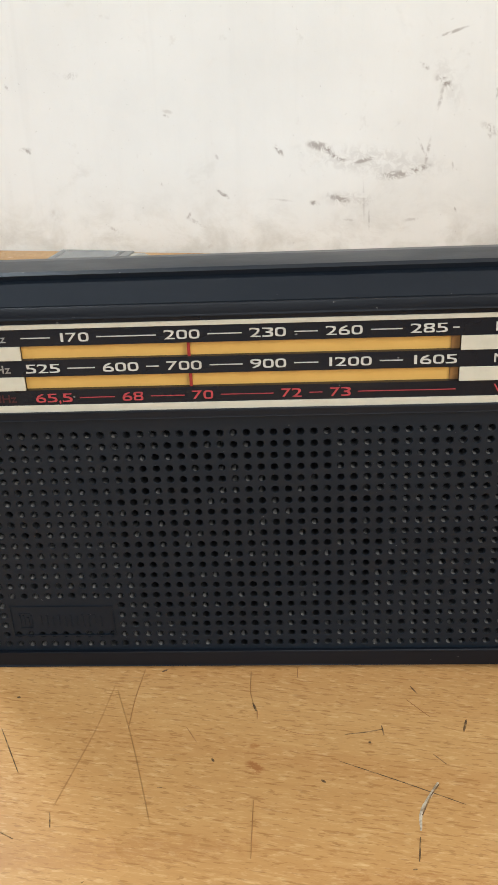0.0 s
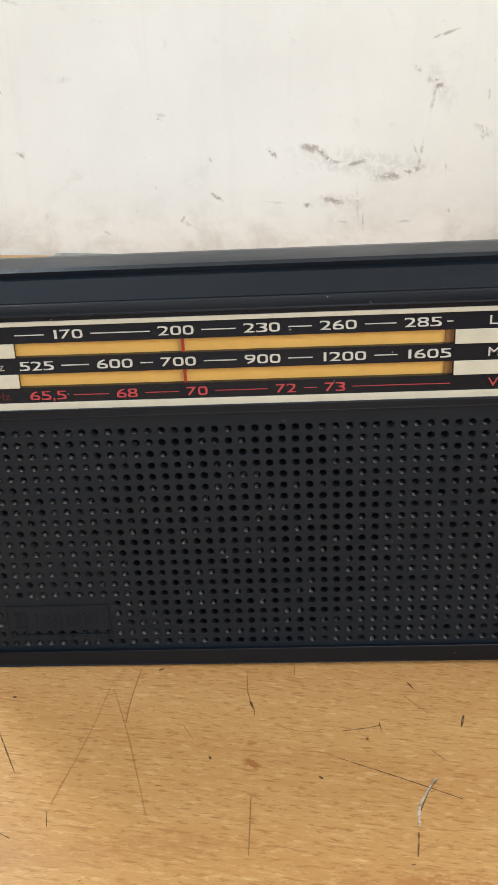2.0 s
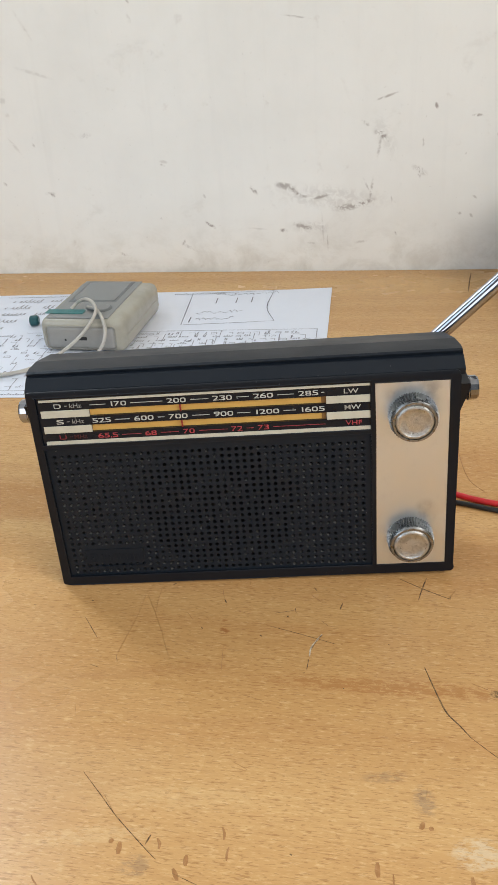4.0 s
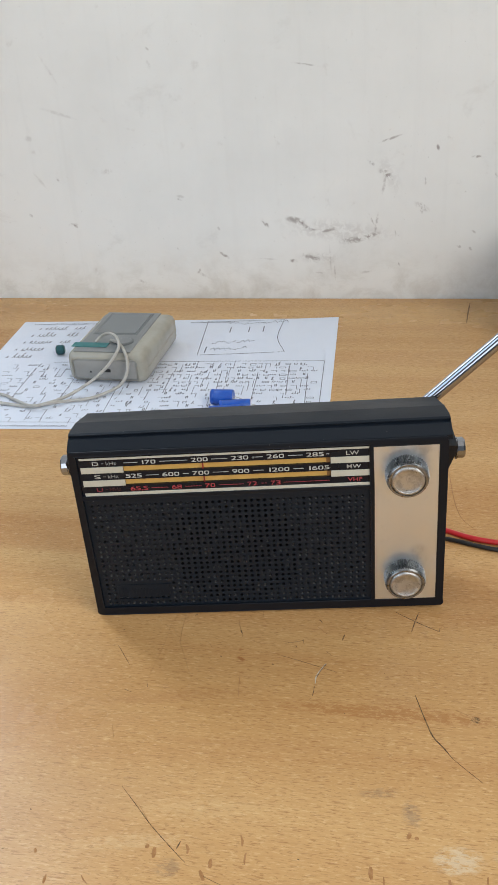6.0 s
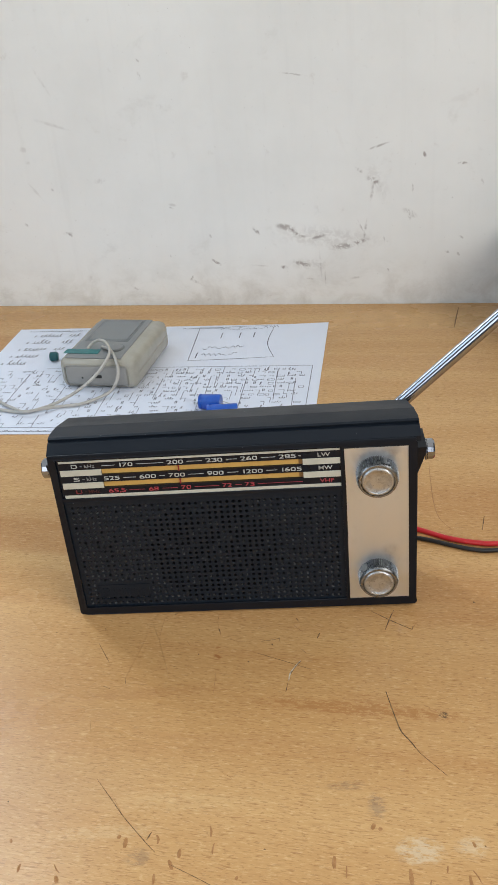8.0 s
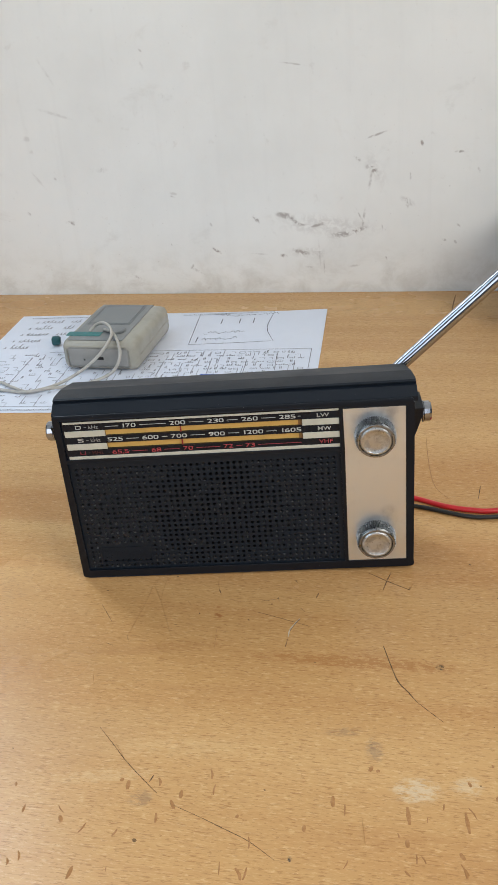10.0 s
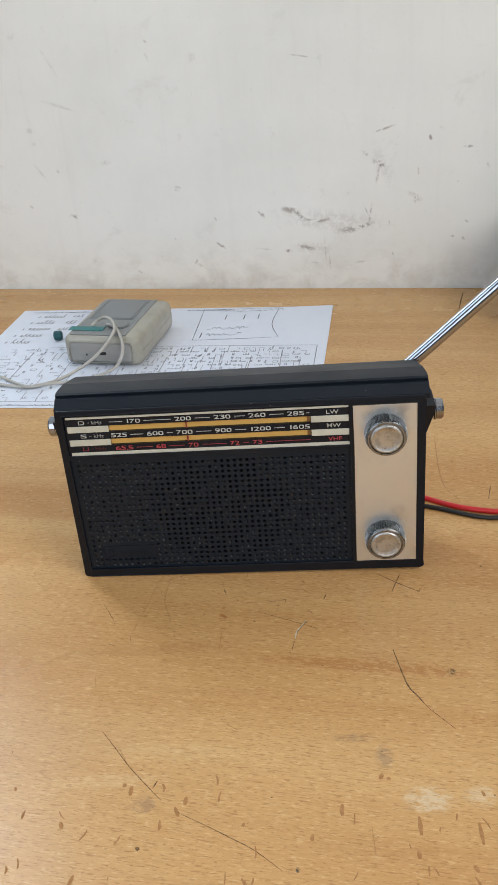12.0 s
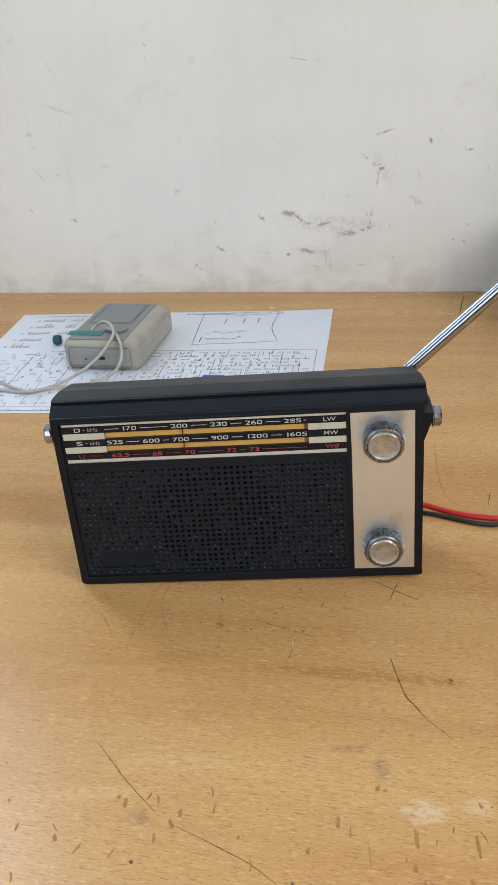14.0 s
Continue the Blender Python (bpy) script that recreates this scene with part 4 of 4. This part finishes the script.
handle = part("handle", handle_bar(), M_HANDLE, radio, "black plastic carrying handle folded over the top", smooth=6)
strap = [(0.0068, 0.0916), (0.0262, 0.0916), (0.0278, 0.0880), (0.0260, 0.0740), (0.0215, 0.0665), (0.0180, 0.0665), (0.0145, 0.0740), (0.0082, 0.0880)]
for side, x0, x1, flare in ((-1, 0.0002, 0.0022, 0.0030), (1, W - 0.0010, W + 0.0008, 0.0046)):
    bm = prism(strap, x0, x1)
    bmesh.ops.triangulate(bm, faces=[f for f in bm.faces if len(f.verts) > 4])
    for v in bm.verts:
        if (v.co.x > (x0 + x1) / 2) == (side > 0):      # the outer face stands off towards the pivot
            v.co.x += side * flare * max(0.0, min(1.0, (v.co.z - 0.067) / 0.018))
    part("strap", bm, M_HANDLE, handle)
    foot = x0 - flare if side < 0 else x1 + flare
    screw = part("screw", lathe([(-0.0004, 0.0046), (0.0006, 0.0046), (0.0008, 0.0053), (0.0036, 0.0053), (0.0044, 0.0046), (0.0047, 0.0030), (0.0046, 0.0010)], 14, (foot, 0.0150, 0.0858), (foot + side, 0.0150, 0.0858)), M_CHROME, handle, "chrome pivot nut")
    part("washer", lathe([(-0.0004, 0.0052), (0.0000, 0.0056), (0.0005, 0.0056), (0.0007, 0.0050)], 28, (foot, 0.0150, 0.0858), (foot + side, 0.0150, 0.0858)), M_CHROME, screw, smooth=True)

# telescopic aerial leaning out to the side behind the top
AERIAL_WAY = Vector((math.cos(radians(42.5)), 0.02, math.sin(radians(42.5))))
foot = Vector((0.1710, 0.0392, 0.0945))
aerial = part("aerial", lathe([(0, 0.0028), (0.0006, 0.0034), (0.150, 0.0034), (0.151, 0.0026)], 24, foot, foot + AERIAL_WAY), M_CHROME, radio, "chrome telescopic aerial", smooth=True)
part("aerial_section", lathe([(0.151, 0.0024), (0.268, 0.0024), (0.269, 0.0030), (0.274, 0.0030), (0.275, 0.0020)], 20, foot, foot + AERIAL_WAY), M_CHROME, aerial, smooth=True)
part("aerial_hinge", box(0.160, 0.176, D - 0.001, 0.0425, 0.088, 0.1005, 0.0012), M_CASE, radio)

# ---- an unseen low box, added against the wall to cast shade on it ----
shade_box = thing("box", "unseen low dark box, added against the wall to cast shade", "box", WALL @ pose(0.319, -0.122, 0))
part("body", box(0, 0.16, 0, 0.118, 0, 0.068, 0.001), M_SHADE_BOX, shade_box)
part("lid", box(-0.0015, 0.1615, -0.0015, 0.1195, 0.0685, 0.080, 0.001), M_SHADE_BOX, shade_box)

# ---- cables ----
def cable(name, points, radius, mat, label):
    return tagged(part(name, tube(points, radius), mat, smooth=True), label, "cable")


cable("red_cable", [(0.1459, 0.0372, 0.0256), (0.1534, 0.0536, 0.0177), (0.1705, 0.0685, 0.0049), (0.1871, 0.0661, 0.0016), (0.2018, 0.0572, 0.0016), (0.2175, 0.0518, 0.0016), (0.2330, 0.0510, 0.0016), (0.2910, 0.0603, 0.0016), (0.4062, 0.1030, 0.0016), (0.5404, 0.0931, 0.0016)], 0.0016, M_REDCABLE, "thin red cable running from the radio over the table")
cable("black_cable", [(0.1420, 0.0373, 0.0217), (0.1514, 0.0516, 0.0128), (0.1725, 0.0610, 0.0022), (0.1901, 0.0565, 0.0015), (0.2039, 0.0499, 0.0015), (0.2156, 0.0454, 0.0015), (0.2292, 0.0445, 0.0015), (0.2912, 0.0482, 0.0015), (0.4066, 0.0727, 0.0015), (0.5406, 0.0631, 0.0015)], 0.0013, M_BLACKCABLE, "thin black cable running from the radio over the table")

# ---- the small device on the paper ----
DEV = pose(-0.0787, 0.2859, 0.0008, 0, 0, -9.5)
gadget = thing("handheld_device", "small off-white electronic device in a clear yellowed sleeve", "device", DEV)
DW, DD, DH = 0.0660, 0.0900, 0.0255
part("sleeve", box(0, DW, 0, DD, 0, DH, 0.0062, 4), M_SHELL, gadget, "yellowed translucent sleeve", smooth=True)
part("top_panel", box(0.0055, DW - 0.0125, 0.0035, DD - 0.003, DH - 0.0004, DH + 0.0005, 0.0004), M_GREYTOP, gadget, "grey front panel")
part("display", box(0.0115, DW - 0.0200, 0.0400, DD - 0.007, DH + 0.0003, DH + 0.0010, 0.0003), M_SCREEN, gadget, "grey blank display")
part("button_ring", lathe([(0, 0.0078), (0.0006, 0.0078), (0.0006, 0.0066)], 32, (0.0420, 0.0235, DH + 0.0003), (0.0420, 0.0235, DH + 1)), M_BEZEL, gadget)
part("button", lathe([(0, 0.0064), (0.0012, 0.0064), (0.0015, 0.0056)], 28, (0.0420, 0.0235, DH + 0.0003), (0.0420, 0.0235, DH + 1)), M_GREYTOP, gadget)
part("end_cap", box(0.0050, DW - 0.0070, -0.0009, 0.002, 0.0030, DH - 0.0050, 0.0028, 4), M_ENDCAP, gadget, "pale grey end plate", smooth=True)
part("seam", box(-0.0005, DW + 0.0005, 0.0060, DD - 0.0050, 0.0118, 0.0130, 0.0005), M_SHELL, gadget)
part("display_bezel", box(0.0095, DW - 0.0180, 0.0375, DD - 0.0050, DH + 0.0002, DH + 0.0007, 0.0002), M_BEZEL, gadget, "dark display surround")
part("port", box(0.0285, 0.0370, -0.0012, 0.001, 0.0098, 0.0130, 0.0008), M_BLACK, gadget, "black charging socket")
part("port", box(0.0190, 0.0206, -0.0012, 0.001, 0.0092, 0.0110, 0.0005), M_BLACK, gadget)
part("tape", box(0.0010, 0.0310, 0.0110, 0.0195, DH + 0.0006, DH + 0.0011, 0.0002), M_TEAL, gadget, "strip of teal tape")
peg = tagged(part("teal_plug", lathe([(0, 0.003), (0.001, 0.0042), (0.006, 0.0042), (0.0075, 0.003)], 20, (0, 0, 0), (1, 0.1, 0)), M_DARKTEAL, smooth=True), "small dark teal plug lying on the paper", "plug")
peg.matrix_world = pose(-0.1030, 0.3423, 0.0051)

cord = [(-0.057, 0.303, 0.0275), (-0.052, 0.305, 0.0315), (-0.045, 0.300, 0.0355), (-0.038, 0.293, 0.0355), (-0.034, 0.283, 0.0315), (-0.038, 0.2735, 0.0250), (-0.046, 0.269, 0.0170), (-0.058, 0.264, 0.0090), (-0.072, 0.256, 0.0036), (-0.084, 0.248, 0.0022), (-0.100, 0.2415, 0.0022), (-0.128, 0.250, 0.0022), (-0.190, 0.268, 0.0020), (-0.280, 0.262, 0.0013), (-0.400, 0.289, 0.0013)]
cable("white_cord", cord, 0.00125, M_CORD, "greyish white thin cord looping off the device")
cord = [(-0.045, 0.305, 0.0275), (-0.036, 0.293, 0.0295), (-0.029, 0.2785, 0.0275), (-0.026, 0.2695, 0.0210), (-0.028, 0.265, 0.0130), (-0.034, 0.263, 0.0060), (-0.044, 0.259, 0.0026), (-0.056, 0.251, 0.0022), (-0.073, 0.248, 0.0022), (-0.084, 0.2405, 0.0046), (-0.098, 0.2375, 0.0046), (-0.115, 0.253, 0.0024), (-0.133, 0.266, 0.0022), (-0.190, 0.283, 0.0020), (-0.287, 0.278, 0.0013), (-0.409, 0.310, 0.0013)]
cable("white_cord", cord, 0.00125, M_CORD, "greyish white thin cord looping off the device")


# ---- blue capacitors ----
def capacitor(m, long=0.020, radius=0.0058):
    root = thing("capacitor", "small blue electrolytic capacitor lying on the paper", "capacitor", m, group="blue capacitors")
    part("can", lathe([(0, radius * 0.90), (0.0006, radius), (0.0020, radius), (0.0026, radius * 0.93), (0.0032, radius), (long - 0.0006, radius), (long, radius * 0.92)], 28, (0, 0, 0), (1, 0, 0)), M_BLUE, root, smooth=True)
    for y in (-0.0016, 0.0016):
        part("lead", tube([(long, y, 0), (long + 0.003, y, -0.001), (long + 0.006, y, -0.002)], 0.0003, 6, 2), M_LEAD, root)
    return root


capacitor(pose(0.0408, 0.2370, 0.0068, 0, 0, -8), 0.0170)
capacitor(pose(0.0478, 0.2232, 0.0054, 0, 0, 2), 0.0230, 0.0046)
capacitor(pose(0.0408, 0.2150, 0.0052, 0, 0, 3), 0.0230, 0.0044)
